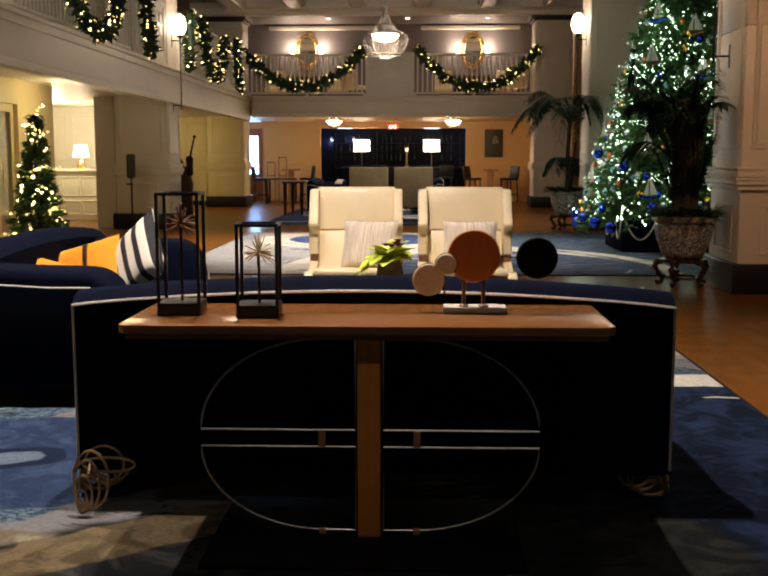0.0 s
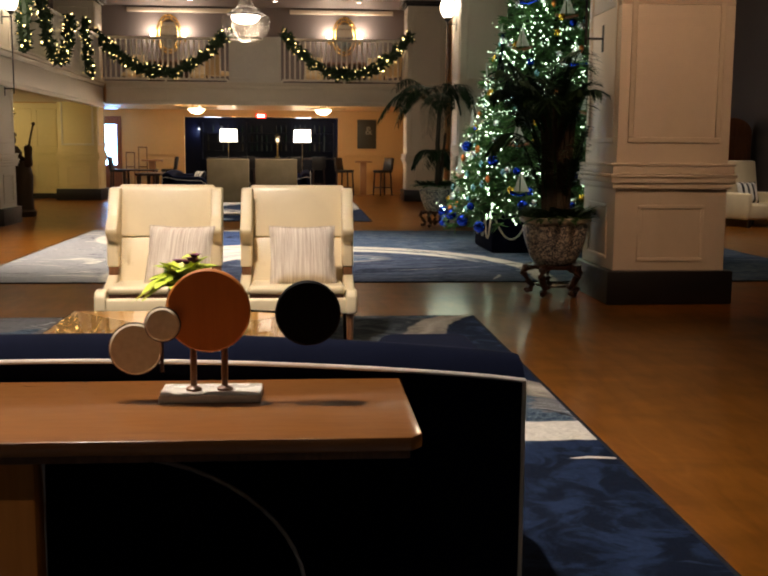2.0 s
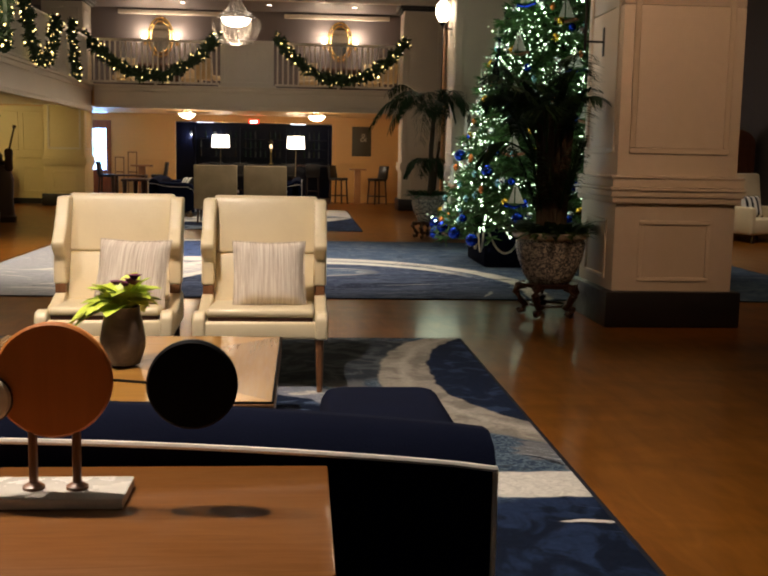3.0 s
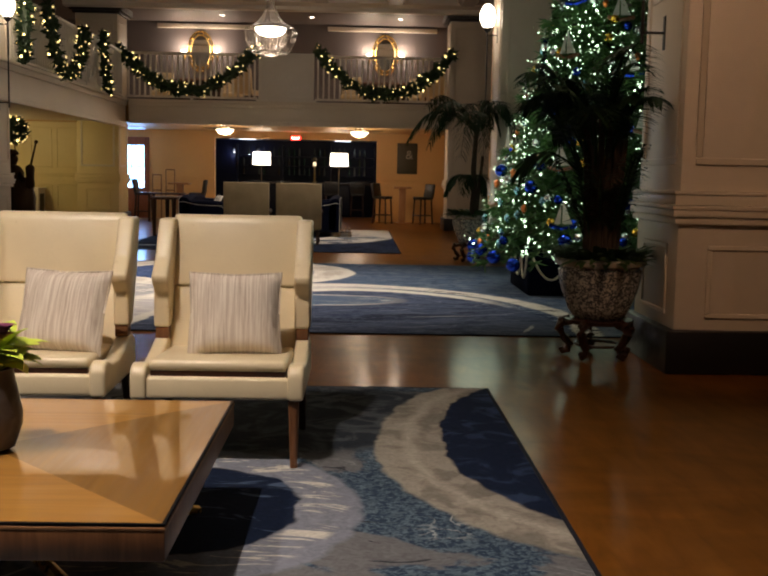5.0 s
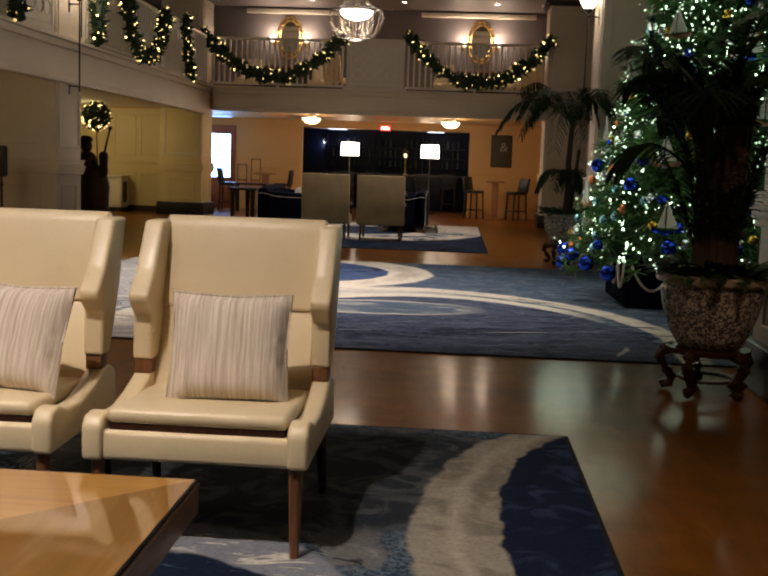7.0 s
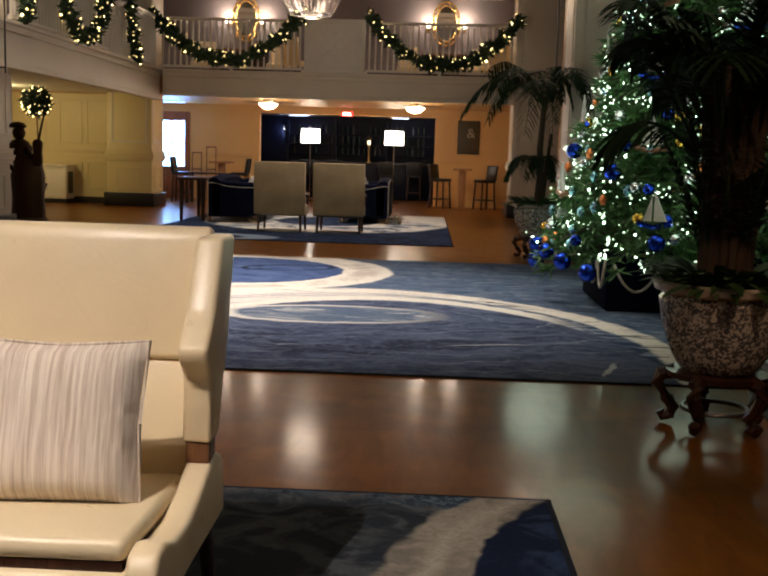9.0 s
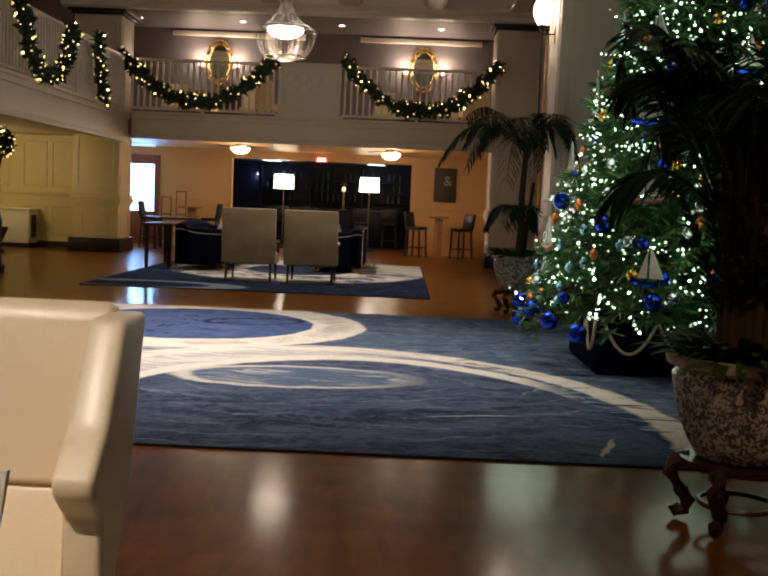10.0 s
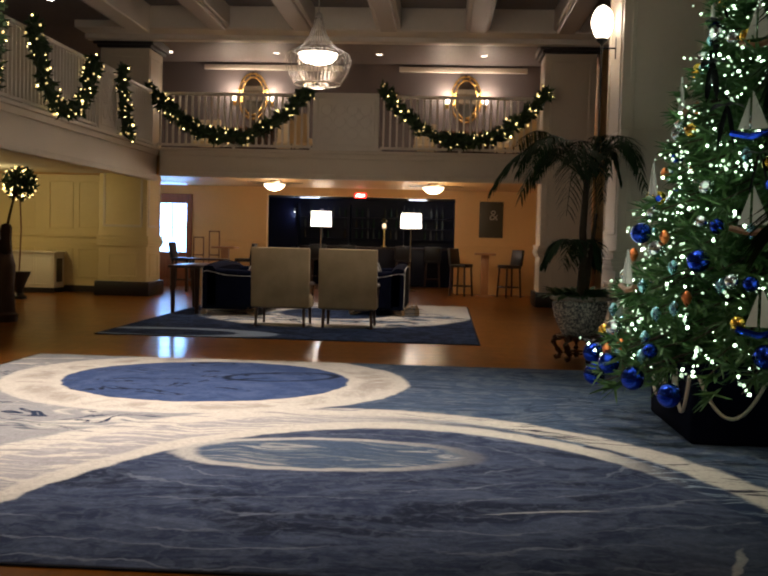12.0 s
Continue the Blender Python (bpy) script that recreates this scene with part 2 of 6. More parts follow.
class Rug(Mat):
    """Marbled tufted carpet: ovals, rings and sweeping bands in blues and creams."""

    def start(self, warp=0.35):
        self.b.inputs["Roughness"].default_value = 0.95
        c = self.noise_vec(0.55, 3)
        add = self.t.nodes.new("ShaderNodeVectorMath")
        add.operation = "MULTIPLY_ADD"
        self.put(c, add.inputs[0])
        add.inputs[1].default_value, add.inputs[2].default_value = (warp, warp, 0), (0, 0, 0)
        base = self.t.nodes.new("ShaderNodeVectorMath")
        base.operation = "ADD"
        self.put(self.coords((1, 1, 1), (0, 0, 0), (-warp / 2 - 0.05, -warp / 2 - 0.05, 0)), base.inputs[0])
        self.put(add.outputs[0], base.inputs[1])
        rag = self.t.nodes.new("ShaderNodeVectorMath")
        rag.operation = "MULTIPLY_ADD"
        self.put(self.noise_vec(5.5, 4), rag.inputs[0])
        rag.inputs[1].default_value = (0.10, 0.10, 0)
        self.put(base.outputs[0], rag.inputs[2])
        self.v = rag.outputs[0]
        self.fine = self.noise(26, 4, None, 1.5)
        self.mid = self.noise(4.5, 5, None, 1.2)
        self.bump(self.noise(160, 2), 0.4, 0.004)
        self.b.inputs["Specular IOR Level"].default_value = 0.08
        return self

    def oval(self, x, y, rx, ry, turn=0.0):
        """0 in the middle, 1 at the rim."""
        m = self.t.nodes.new("ShaderNodeVectorMath")
        m.operation = "SUBTRACT"
        self.put(self.v, m.inputs[0])
        m.inputs[1].default_value = (x, y, 0)
        r = self.t.nodes.new("ShaderNodeVectorRotate")
        r.rotation_type = "Z_AXIS"
        self.put(m.outputs[0], r.inputs["Vector"])
        r.inputs["Angle"].default_value = -radians(turn)
        d = self.t.nodes.new("ShaderNodeVectorMath")
        d.operation = "DIVIDE"
        self.put(r.outputs[0], d.inputs[0])
        d.inputs[1].default_value = (rx, ry, 1e9)
        n = self.t.nodes.new("ShaderNodeVectorMath")
        n.operation = "LENGTH"
        self.put(d.outputs[0], n.inputs[0])
        return n.outputs["Value"]

    def band(self, d, a, b, soft=0.02):
        """1 where d lies between a and b."""
        return self.math("MULTIPLY", self.step(d, a - soft, a + soft), self.math("SUBTRACT", 1.0, self.step(d, b - soft, b + soft)))

    def inside(self, d, a=1.0, soft=0.015):
        return self.math("SUBTRACT", 1.0, self.step(d, a - soft, a + soft))

    def flow(self, stretch, turn):
        """Stretched coordinates that wander, so that the streaks curl."""
        c = self.noise_vec(0.9, 2)
        add = self.t.nodes.new("ShaderNodeVectorMath")
        add.operation = "MULTIPLY_ADD"
        self.put(c, add.inputs[0])
        add.inputs[1].default_value = (0.9, 0.9, 0)
        self.put(self.coords(), add.inputs[2])
        p = self.t.nodes.new("ShaderNodeMapping")
        p.inputs["Scale"].default_value, p.inputs["Rotation"].default_value = (1.0, stretch, 1.0), (0, 0, radians(turn))
        self.put(add.outputs[0], p.inputs[0])
        return p.outputs[0]

    def streaks(self, turn, lo, hi, stretch=9.0, scale=1.4):
        v = self.flow(stretch, turn)
        return self.step(self.noise(scale, 6, v, 1.1, 0.6), lo, hi)

    def veins(self, turn, stretch=4.0, scale=0.7, count=5.0, width=0.07):
        """Thin flowing lines, as in marbled paper."""
        v = self.flow(stretch, turn)
        f = self.math("FRACT", self.math("MULTIPLY", self.noise(scale, 4, v, 1.8, 0.5), count))
        return self.math("SUBTRACT", 1.0, self.step(self.math("ABSOLUTE", self.math("SUBTRACT", f, 0.5)), width * 0.4, width))

    def flecked(self, a, b, lo=0.42, hi=0.6):
        return self.mix(self.step(self.mid, lo, hi), a, b)

# ---------------------------------------------------------------- mesh helpers
def box(x0, x1, y0, y1, z0, z1, bevel=0.0, seg=2, bm=None):
    made = bmesh.new()
    bmesh.ops.create_cube(made, size=1.0)
    for v in made.verts:
        v.co = ((x0 + x1) / 2 + v.co.x * (x1 - x0), (y0 + y1) / 2 + v.co.y * (y1 - y0), (z0 + z1) / 2 + v.co.z * (z1 - z0))
    if bevel:
        bmesh.ops.bevel(made, geom=made.edges[:], offset=bevel, segments=seg, profile=0.5, affect="EDGES")
    return joined(bm, made)


def joined(bm, made):
    if bm is None:
        return made
    data = bpy.data.meshes.new("tmp")
    made.to_mesh(data)
    made.free()
    bm.from_mesh(data)
    bpy.data.meshes.remove(data)
    return bm


def lathe(profile, seg=24, bm=None, at=(0, 0, 0)):
    """profile: (radius, z) from bottom to top."""
    bm = bm or bmesh.new()
    rings = []
    for r, z in profile:
        rings.append([bm.verts.new((at[0] + r * math.cos(2 * math.pi * i / seg), at[1] + r * math.sin(2 * math.pi * i / seg), at[2] + z)) for i in range(seg)])
    for a, b in zip(rings, rings[1:]):
        for i in range(seg):
            bm.faces.new((a[i], a[(i + 1) % seg], b[(i + 1) % seg], b[i]))
    bm.faces.new(rings[0][::-1])
    bm.faces.new(rings[-1])
    return bm


def tube(points, r, seg=8, bm=None, closed=False, r_end=None):
    bm = bm or bmesh.new()
    pts = [Vector(p) for p in points]
    n = len(pts)
    rings = []
    for i, p in enumerate(pts):
        a = pts[(i - 1) % n] if closed or i > 0 else p
        b = pts[(i + 1) % n] if closed or i < n - 1 else p
        d = (b - a).normalized()
        side = d.cross(Vector((0, 0, 1)) if abs(d.z) < 0.95 else Vector((0, 1, 0))).normalized()
        up = side.cross(d)
        rr = r if r_end is None else r + (r_end - r) * i / (n - 1)
        rings.append([bm.verts.new(p + rr * (math.cos(2 * math.pi * j / seg) * side + math.sin(2 * math.pi * j / seg) * up)) for j in range(seg)])
    for a, b in zip(rings, rings[1:] + ([rings[0]] if closed else [])):
        for j in range(seg):
            bm.faces.new((a[j], a[(j + 1) % seg], b[(j + 1) % seg], b[j]))
    if not closed:
        bm.faces.new(rings[0][::-1]), bm.faces.new(rings[-1])
    return bm


def prism(outline, axis, a, b, bevel=0.0, bm=None, seg=2):
    """An outline of pairs pushed along an axis from a to b."""
    made = bmesh.new()

    def at(p, q):
        return {"x": (q, p[0], p[1]), "y": (p[0], q, p[1]), "z": (p[0], p[1], q)}[axis]
    lo = [made.verts.new(at(p, a)) for p in outline]
    hi = [made.verts.new(at(p, b)) for p in outline]
    n = len(outline)
    made.faces.new(lo), made.faces.new(hi[::-1])
    for i in range(n):
        made.faces.new((lo[i], hi[i], hi[(i + 1) % n], lo[(i + 1) % n]))
    bmesh.ops.recalc_face_normals(made, faces=made.faces[:])
    if bevel:
        bmesh.ops.bevel(made, geom=made.edges[:], offset=bevel, segments=seg, profile=0.5, affect="EDGES")
    return joined(bm, made)


def ball(c, r, bm=None, sub=2, squash=1.0):
    made = bmesh.new()
    bmesh.ops.create_icosphere(made, subdivisions=sub, radius=r)
    for v in made.verts:
        v.co = (v.co.x + c[0], v.co.y + c[1], v.co.z * squash + c[2])
    return joined(bm, made)


def cushion(w, h, d, n=14, pinch=0.07):
    """A plump square pillow standing in the x-z plane, its foot at z = 0."""
    bm = bmesh.new()
    sides = []
    for s in (-1, 1):
        grid = []
        for j in range(n + 1):
            row = []
            for i in range(n + 1):
                u, q = 2 * i / n - 1, 2 * j / n - 1
                t = max(0.0, (1 - u ** 4) * (1 - q ** 4)) ** 0.5
                x = u * w / 2 * (1 - pinch * (1 - q * q))
                z = q * h / 2 * (1 - pinch * (1 - u * u))
                ripple = 0.006 * noise.noise(Vector((u * 3, q * 3, s * 5 + w)))
                row.append((x, s * (t * d / 2 + ripple * t), z + h / 2))
            grid.append(row)
        sides.append(grid)
    verts = [[[None] * (n + 1) for _ in range(n + 1)] for _ in range(2)]
    for s in (0, 1):
        for j in range(n + 1):
            for i in range(n + 1):
                rim = i in (0, n) or j in (0, n)
                verts[s][j][i] = verts[0][j][i] if s and rim else bm.verts.new(sides[s][j][i])
    for s in (0, 1):
        for j in range(n):
            for i in range(n):
                f = (verts[s][j][i], verts[s][j][i + 1], verts[s][j + 1][i + 1], verts[s][j + 1][i])
                bm.faces.new(f if s == 0 else f[::-1])
    return bm


def mesh_object(name, bm, material, smooth=True):
    data = bpy.data.meshes.new(name)
    bm.to_mesh(data)
    bm.free()
    data.materials.append(material)
    if smooth:
        data.shade_smooth()
        data.set_sharp_from_angle(angle=radians(38))
    return new(name, data)


def part(name, bm, material, parent, label="", smooth=True):
    ob = mesh_object(name, bm, material, smooth)
    ob.parent = parent
    if label:
        tagged(ob, label)
    return ob


def thing(name, label, category, at=(0, 0, 0), turn=0.0, group=""):
    ob = new(name)
    ob.empty_display_size = 0.1
    ob.matrix_world = pose(*at, 0, 0, turn)
    return tagged(ob, label, category, group)


def solid(name, bm, material, label, category, group=""):
    return tagged(mesh_object(name, bm, material), label, category, group)


def setting(name, bm, material, label, category):
    return tagged(mesh_object(name, bm, material), label, category, "", "structure")


# ---------------------------------------------------------------- the large structure
AX = -0.55                       # middle line of the hall
XL, XR = -4.45, 3.40             # inner faces of the pillars
W = 1.07                         # width of a pillar
YF = 28.80                       # front of the far gallery
YB = 33.20                       # wall behind the gallery
LEDGE, SOFFIT, RAIL = 3.06, 2.48, 4.20
BEAM, TOP = 5.28, 5.75

setting("floor", box(-14, 12, -5, 42, -0.2, 0.0), FLOOR, "polished brown wooden floor with a glossy finish", "floor")
setting("ceiling", box(XL - 0.2, 12, -5, YF + 0.4, TOP, TOP + 0.2), CEIL_GREY, "dark grey coffered hall ceiling", "ceiling")
bm = bmesh.new()
for x in (-4.7, -3.0, -1.34, 0.33, 2.04, 3.72, 5.4):
    box(x - 0.24, x + 0.24, -5, 27.9, BEAM + 0.06, TOP, 0.02, 1, bm)
    box(x - 0.17, x + 0.17, -5, 27.9, BEAM, BEAM + 0.08, 0.02, 1, bm)
for y in (0.5, 9.6, 18.7):
    box(XL, 10, y, y + 0.5, BEAM + 0.02, TOP, 0.02, 1, bm)
setting("ceiling_beams", bm, SHADED_IVORY, "ivory painted ceiling beams with stepped mouldings", "beam")
for i, (x0, x1, y0, y1, z0) in enumerate(((XL - 1.4, 10, 27.9, 28.5, 5.30), (XL - 1.4, 10, 28.5, 28.75, 5.20), (XL - 1.4, 10, 28.75, 29.2, 5.42), (XL - 0.25, XL + 0.12, -5, 27.9, 5.2))):
    setting("entablature_%d" % (i + 1), box(x0, x1, y0, y1, z0, TOP, 0.02, 1), IVORY, "ivory moulded beam above the pillars", "beam")
setting("gallery_ceiling", box(-10, 10, 29.2, 38, 5.55, 5.8), SLATE, "dark slate ceiling over the far gallery", "ceiling")
setting("side_gallery_ceiling", box(-10, XL - 0.2, -5, 29.2, 5.45, 5.8), SLATE, "dark slate ceiling over the side gallery", "ceiling")
setting("gallery_floor_far", box(-10, 10, YF + 0.15, 38, SOFFIT + 0.04, LEDGE - 0.02), OCHRE, "gallery floor with ochre underside", "floor")
setting("gallery_floor_side", box(-10, XL - 0.15, -5, YF + 0.15, SOFFIT + 0.04, LEDGE - 0.02), IVORY, "side gallery floor with pale underside", "floor")


def fascia(bm, along, a, b, face):
    """The gallery's stepped edge beam."""
    low = SOFFIT if along == "x" else SOFFIT - 0.09
    steps = ((low, low + 0.10, 0.03), (low + 0.10, LEDGE - 0.16, 0.0), (LEDGE - 0.16, LEDGE - 0.06, 0.04), (LEDGE - 0.06, LEDGE, 0.09))
    for z0, z1, out in steps:
        if along == "x":
            box(a, b, face - out, face + 0.16, z0, z1, 0.012, 2, bm)
        else:
            box(face - 0.16, face + out, a, b, z0, z1, 0.012, 2, bm)


bm = bmesh.new()
fascia(bm, "x", XL + 0.1, XR + 0.02, YF - 0.05)
setting("gallery_edge_far", bm, CREAM, "cream moulded edge beam of the far gallery", "beam")
bm = bmesh.new()
fascia(bm, "y", -5, YF + 0.1, XL)
setting("gallery_edge_side", bm, CREAM, "cream moulded edge beam of the side gallery", "beam")


def wall(name, x0, x1, y0, y1, z0, z1, material, label):
    return setting(name, box(x0, x1, y0, y1, z0, z1), material, label, "wall")


# far wall below the gallery, with the opening to the bar
wall("wall_far_1", -5.9, -2.9, YB, YB + 0.25, 0, SOFFIT + 0.04, OCHRE, "warm ochre panelled wall beside the bar opening")
wall("wall_far_2", 1.75, 10, YB, YB + 0.25, 0, SOFFIT + 0.04, OCHRE, "warm ochre wall with a dado beside the bar opening")
wall("wall_far_3", -2.9, 1.75, YB, YB + 0.25, 2.32, SOFFIT + 0.04, OCHRE, "ochre header over the bar opening")
wall("wall_gallery_far", -10, 10, YB, YB + 0.25, LEDGE - 0.02, 5.55, SLATE, "dark slate wall behind the gallery")
wall("wall_gallery_side", -8.2, -8.0, -5, YB, LEDGE - 0.02, 5.5, SLATE, "dark wall behind the side gallery")
wall("wall_right", 10, 10.25, -5, YB, 0, TOP, SLATE, "dark blue-grey wall at the edge of the hall")
wall("wall_back", -14, 12, -5.25, -5, 0, TOP + 0.2, CREAM, "plain cream wall behind the entrance end")
wall("wall_left_aisle", -10.25, -10, -5, 34, 0, SOFFIT + 0.04, YELLOWED, "pale yellow wall of the side aisle")
wall("wall_cross", -10, -5.75, 29.75, 29.95, 0, SOFFIT + 0.04, YELLOWED, "pale yellow panelled wall ending the aisle")
wall("wall_cross_side", -5.95, -5.75, 29.95, YB, 0, SOFFIT + 0.04, OCHRE, "ochre return wall")
wall("wall_right_far", XR + 1.2, XR + 1.4, YF + 0.5, YB, 0, TOP, OCHRE, "ochre return wall beside the far gallery")


def panel_frame(bm, axis, a, b, z0, z1, face, out, t=0.035):
    """A raised moulding round a wall panel."""
    lo, hi = min(face, face + out), max(face, face + out)
    for p, q, r, s in ((a, b, z0, z0 + t), (a, b, z1 - t, z1), (a, a + t, z0 + t, z1 - t), (b - t, b, z0 + t, z1 - t)):
        if axis == "x":
            box(p, q, lo, hi, r, s, 0.006, 1, bm)
        else:
            box(lo, hi, p, q, r, s, 0.006, 1, bm)


def pillar(name, x0, y0, paint, label):
    ob = thing(name, label, "pillar", (0, 0, 0))
    ob["kind"] = "structure"
    x1, y1 = x0 + W, y0 + W
    part("shaft", box(x0 + 0.03, x1 - 0.03, y0 + 0.03, y1 - 0.03, 0.0, 2.6, 0.012, 2), paint, ob)
    part("shaft", box(x0 + 0.03, x1 - 0.03, y0 + 0.03, y1 - 0.03, 2.6, 5.12, 0.012, 2), CREAM, ob)
    part("skirting", box(x0 - 0.035, x1 + 0.035, y0 - 0.035, y1 + 0.035, 0.0, 0.30, 0.015, 2), BLACK_BASE, ob, "black skirting block")
    bm = bmesh.new()
    for z0, z1, out in ((1.02, 1.07, 0.005), (1.07, 1.12, 0.022), (1.12, 1.15, 0.034), (1.15, 1.22, 0.010), (1.22, 1.245, 0.022)):
        box(x0 - out, x1 + out, y0 - out, y1 + out, z0, z1, 0.008, 2, bm)
    part("dado_moulding", bm, paint, ob)
    for axis, a, face, out in (("x", x0, y0 + 0.03, -0.014), ("x", x0, y1 - 0.03, 0.014), ("y", y0, x0 + 0.03, -0.014), ("y", y0, x1 - 0.03, 0.014)):
        bm = bmesh.new()
        panel_frame(bm, axis, a + 0.235, a + W - 0.235, 0.38, 0.88, face, out)
        part("panel", bm, paint, ob)
        bm = bmesh.new()
        panel_frame(bm, axis, a + 0.12, a + W - 0.12, 1.42, 4.95, face, out, 0.05)
        part("panel", bm, CREAM, ob)
    bm = bmesh.new()
    box(x0 - 0.03, x1 + 0.03, y0 - 0.03, y1 + 0.03, 5.08, 5.14, 0.01, 2, bm)
    box(x0 - 0.09, x1 + 0.09, y0 - 0.09, y1 + 0.09, 5.14, 5.30, 0.015, 2, bm)
    part("capital", bm, DARK_CAP, ob, "dark moulded capital")
    return ob


for n_, (x, y) in enumerate(((XL - W, 10.33), (XL - W, 19.57), (XL - W - 0.14, YF), (XR, 10.33), (XR, 19.57), (XR, YF))):
    pillar("pillar_%d" % (n_ + 1), x, y, YELLOWED if n_ == 2 else CREAM, "pale yellow panelled square pillar with black skirting" if n_ == 2 else "cream panelled square pillar with black skirting")

# inner aisle wall with the lit lounge behind it
wall("wall_aisle_1", -6.0, -5.8, -5, 14.4, 0, SOFFIT + 0.04, YELLOWED, "pale yellow wall under the side gallery")
wall("wall_aisle_2", -6.0, -5.8, 15.7, 17.2, 0, SOFFIT + 0.04, YELLOWED, "pale yellow pier between door and lounge opening")
wall("wall_aisle_3", -6.0, -5.8, 14.4, 15.7, 2.15, SOFFIT + 0.04, YELLOWED, "pale yellow wall over the glazed door")
wall("wall_aisle_4", -6.0, -5.62, 20.0, 20.7, 0, SOFFIT + 0.04, IVORY, "ivory wall end behind the pillar")
wall("wall_lounge_back", -10, -6.0, 24.0, 24.2, 0, SOFFIT + 0.04, IVORY, "bright ivory panelled wall in the lounge")
wall("wall_lounge_side", -6.0, -5.9, 20.7, 24.2, 0, SOFFIT + 0.04, IVORY, "bright ivory side wall of the lounge")

# dado mouldings and wall panels
bm = bmesh.new()
for z0, z1, out in ((1.14, 1.17, 0.02), (1.17, 1.20, 0.045), (1.05, 1.14, 0.012)):
    box(1.75, 4.6, YB - out, YB, z0, z1, 0.005, 1, bm)
    box(-4.75, -2.9, YB - out, YB, z0, z1, 0.005, 1, bm)
setting("dado_far", bm, OCHRE, "ochre dado rail on the far wall", "trim")
bm = bmesh.new()
for z0, z1, out in ((1.16, 1.19, 0.02), (1.19, 1.23, 0.05), (1.05, 1.16, 0.012)):
    box(-10, -5.75, 29.75 - out, 29.75, z0, z1, 0.005, 1, bm)
for a in (-9.6, -8.75, -7.9, -7.05, -6.4):
    panel_frame(bm, "x", a, a + 0.55, 1.36, 2.38, 29.75, -0.02)
    panel_frame(bm, "x", a, a + 0.55, 0.30, 0.95, 29.75, -0.02)
setting("wall_panels_cross", bm, YELLOWED, "pale yellow wall panel mouldings and dado", "trim")
setting("baseboard_cross", box(-10, -5.75, 29.73, 29.75, 0, 0.14), BLACK_BASE, "black skirting board", "baseboard")
setting("baseboard_far", box(1.75, 4.6, YB - 0.02, YB, 0, 0.14), OCHRE, "ochre skirting board", "baseboard")
bm = bmesh.new()
box(-4.5, AX - 0.55, YB - 0.10, YB, 5.37, 5.49, 0.01, 2, bm)
box(AX + 0.85, 3.4, YB - 0.10, YB, 5.37, 5.49, 0.01, 2, bm)
setting("gallery_cornice", bm, IVORY, "ivory cornice moulding on the gallery wall", "trim")

# bar room
wall("wall_bar_left", -4.2, -4.0, YB + 0.25, 39, 0, 2.6, BARBLACK, "black wall of the bar")
wall("wall_bar_right", 3.0, 3.2, YB + 0.25, 39, 0, 2.6, BARBLACK, "black wall of the bar")
wall("wall_bar_back", -4.2, 3.2, 38.8, 39, 0, 2.6, BARBLACK, "black back wall of the bar")
setting("bar_ceiling", box(-4.2, 3.2, YB + 0.25, 39, 2.46, 2.52), BARBLACK, "black ceiling of the bar", "ceiling")

# ---------------------------------------------------------------- carpets
k = Rug("near_carpet_pile").start(0.16)
speck = k.mix(k.step(k.noise(42, 3, None, 0.8), 0.42, 0.60), (0.030, 0.052, 0.090), (0.115, 0.165, 0.21))
base = k.mix(k.step(k.noise(1.0, 5, None, 0.7, 0.62), 0.47, 0.51), speck, (0.165, 0.165, 0.172))
base = k.mix(k.streaks(35, 0.60, 0.66, 2.5, 2.6), base, (0.022, 0.026, 0.034))
base = k.mix(k.math("MULTIPLY", k.veins(60, 2.0, 0.9, 6.0, 0.07), k.step(k.noise(1.4, 3), 0.5, 0.62)), base, (0.40, 0.42, 0.42))
# darker oval under and behind the chairs
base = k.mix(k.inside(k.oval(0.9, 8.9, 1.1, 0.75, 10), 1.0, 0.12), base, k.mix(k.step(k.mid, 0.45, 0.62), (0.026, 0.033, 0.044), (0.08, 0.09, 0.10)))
d = k.oval(2.2, 4.6, 1.7, 1.5, 0)
base = k.mix(k.inside(d, 1.0, 0.03), base, k.mix(k.streaks(-25, 0.60, 0.74, 5, 2.4), k.mix(k.step(k.mid, 0.45, 0.62), (0.005, 0.009, 0.022), (0.015, 0.028, 0.068)), N1))
d = k.oval(1.85, 6.24, 0.9, 0.17, 0)
base = k.mix(k.inside(d, 1.0, 0.05), base, CRM)
d = k.oval(2.0, 5.79, 0.13, 0.014, 0)
base = k.mix(k.inside(d, 1.0, 0.1), base, CRM)
d = k.oval(2.4, 8.35, 1.04, 1.58, 0)
tone = k.mix(k.band(k.oval(2.4, 8.4, 0.9, 1.46, 0), 0.94, 1.0, 0.04), k.mix(k.step(k.noise(1.5, 3, k.flow(1.6, 62), 1.6), 0.44, 0.54), (0.245, 0.22, 0.185), (0.36, 0.325, 0.27)), (0.45, 0.405, 0.335))
base = k.mix(k.inside(d, 1.0, 0.015), base, tone)
base = k.mix(k.inside(k.oval(2.4, 8.45, 0.71, 1.35, 0), 1.0, 0.015), base, k.mix(k.step(k.mid, 0.50, 0.62), N0, N1))
d = k.oval(0.62, 7.36, 0.43, 0.53, 0)
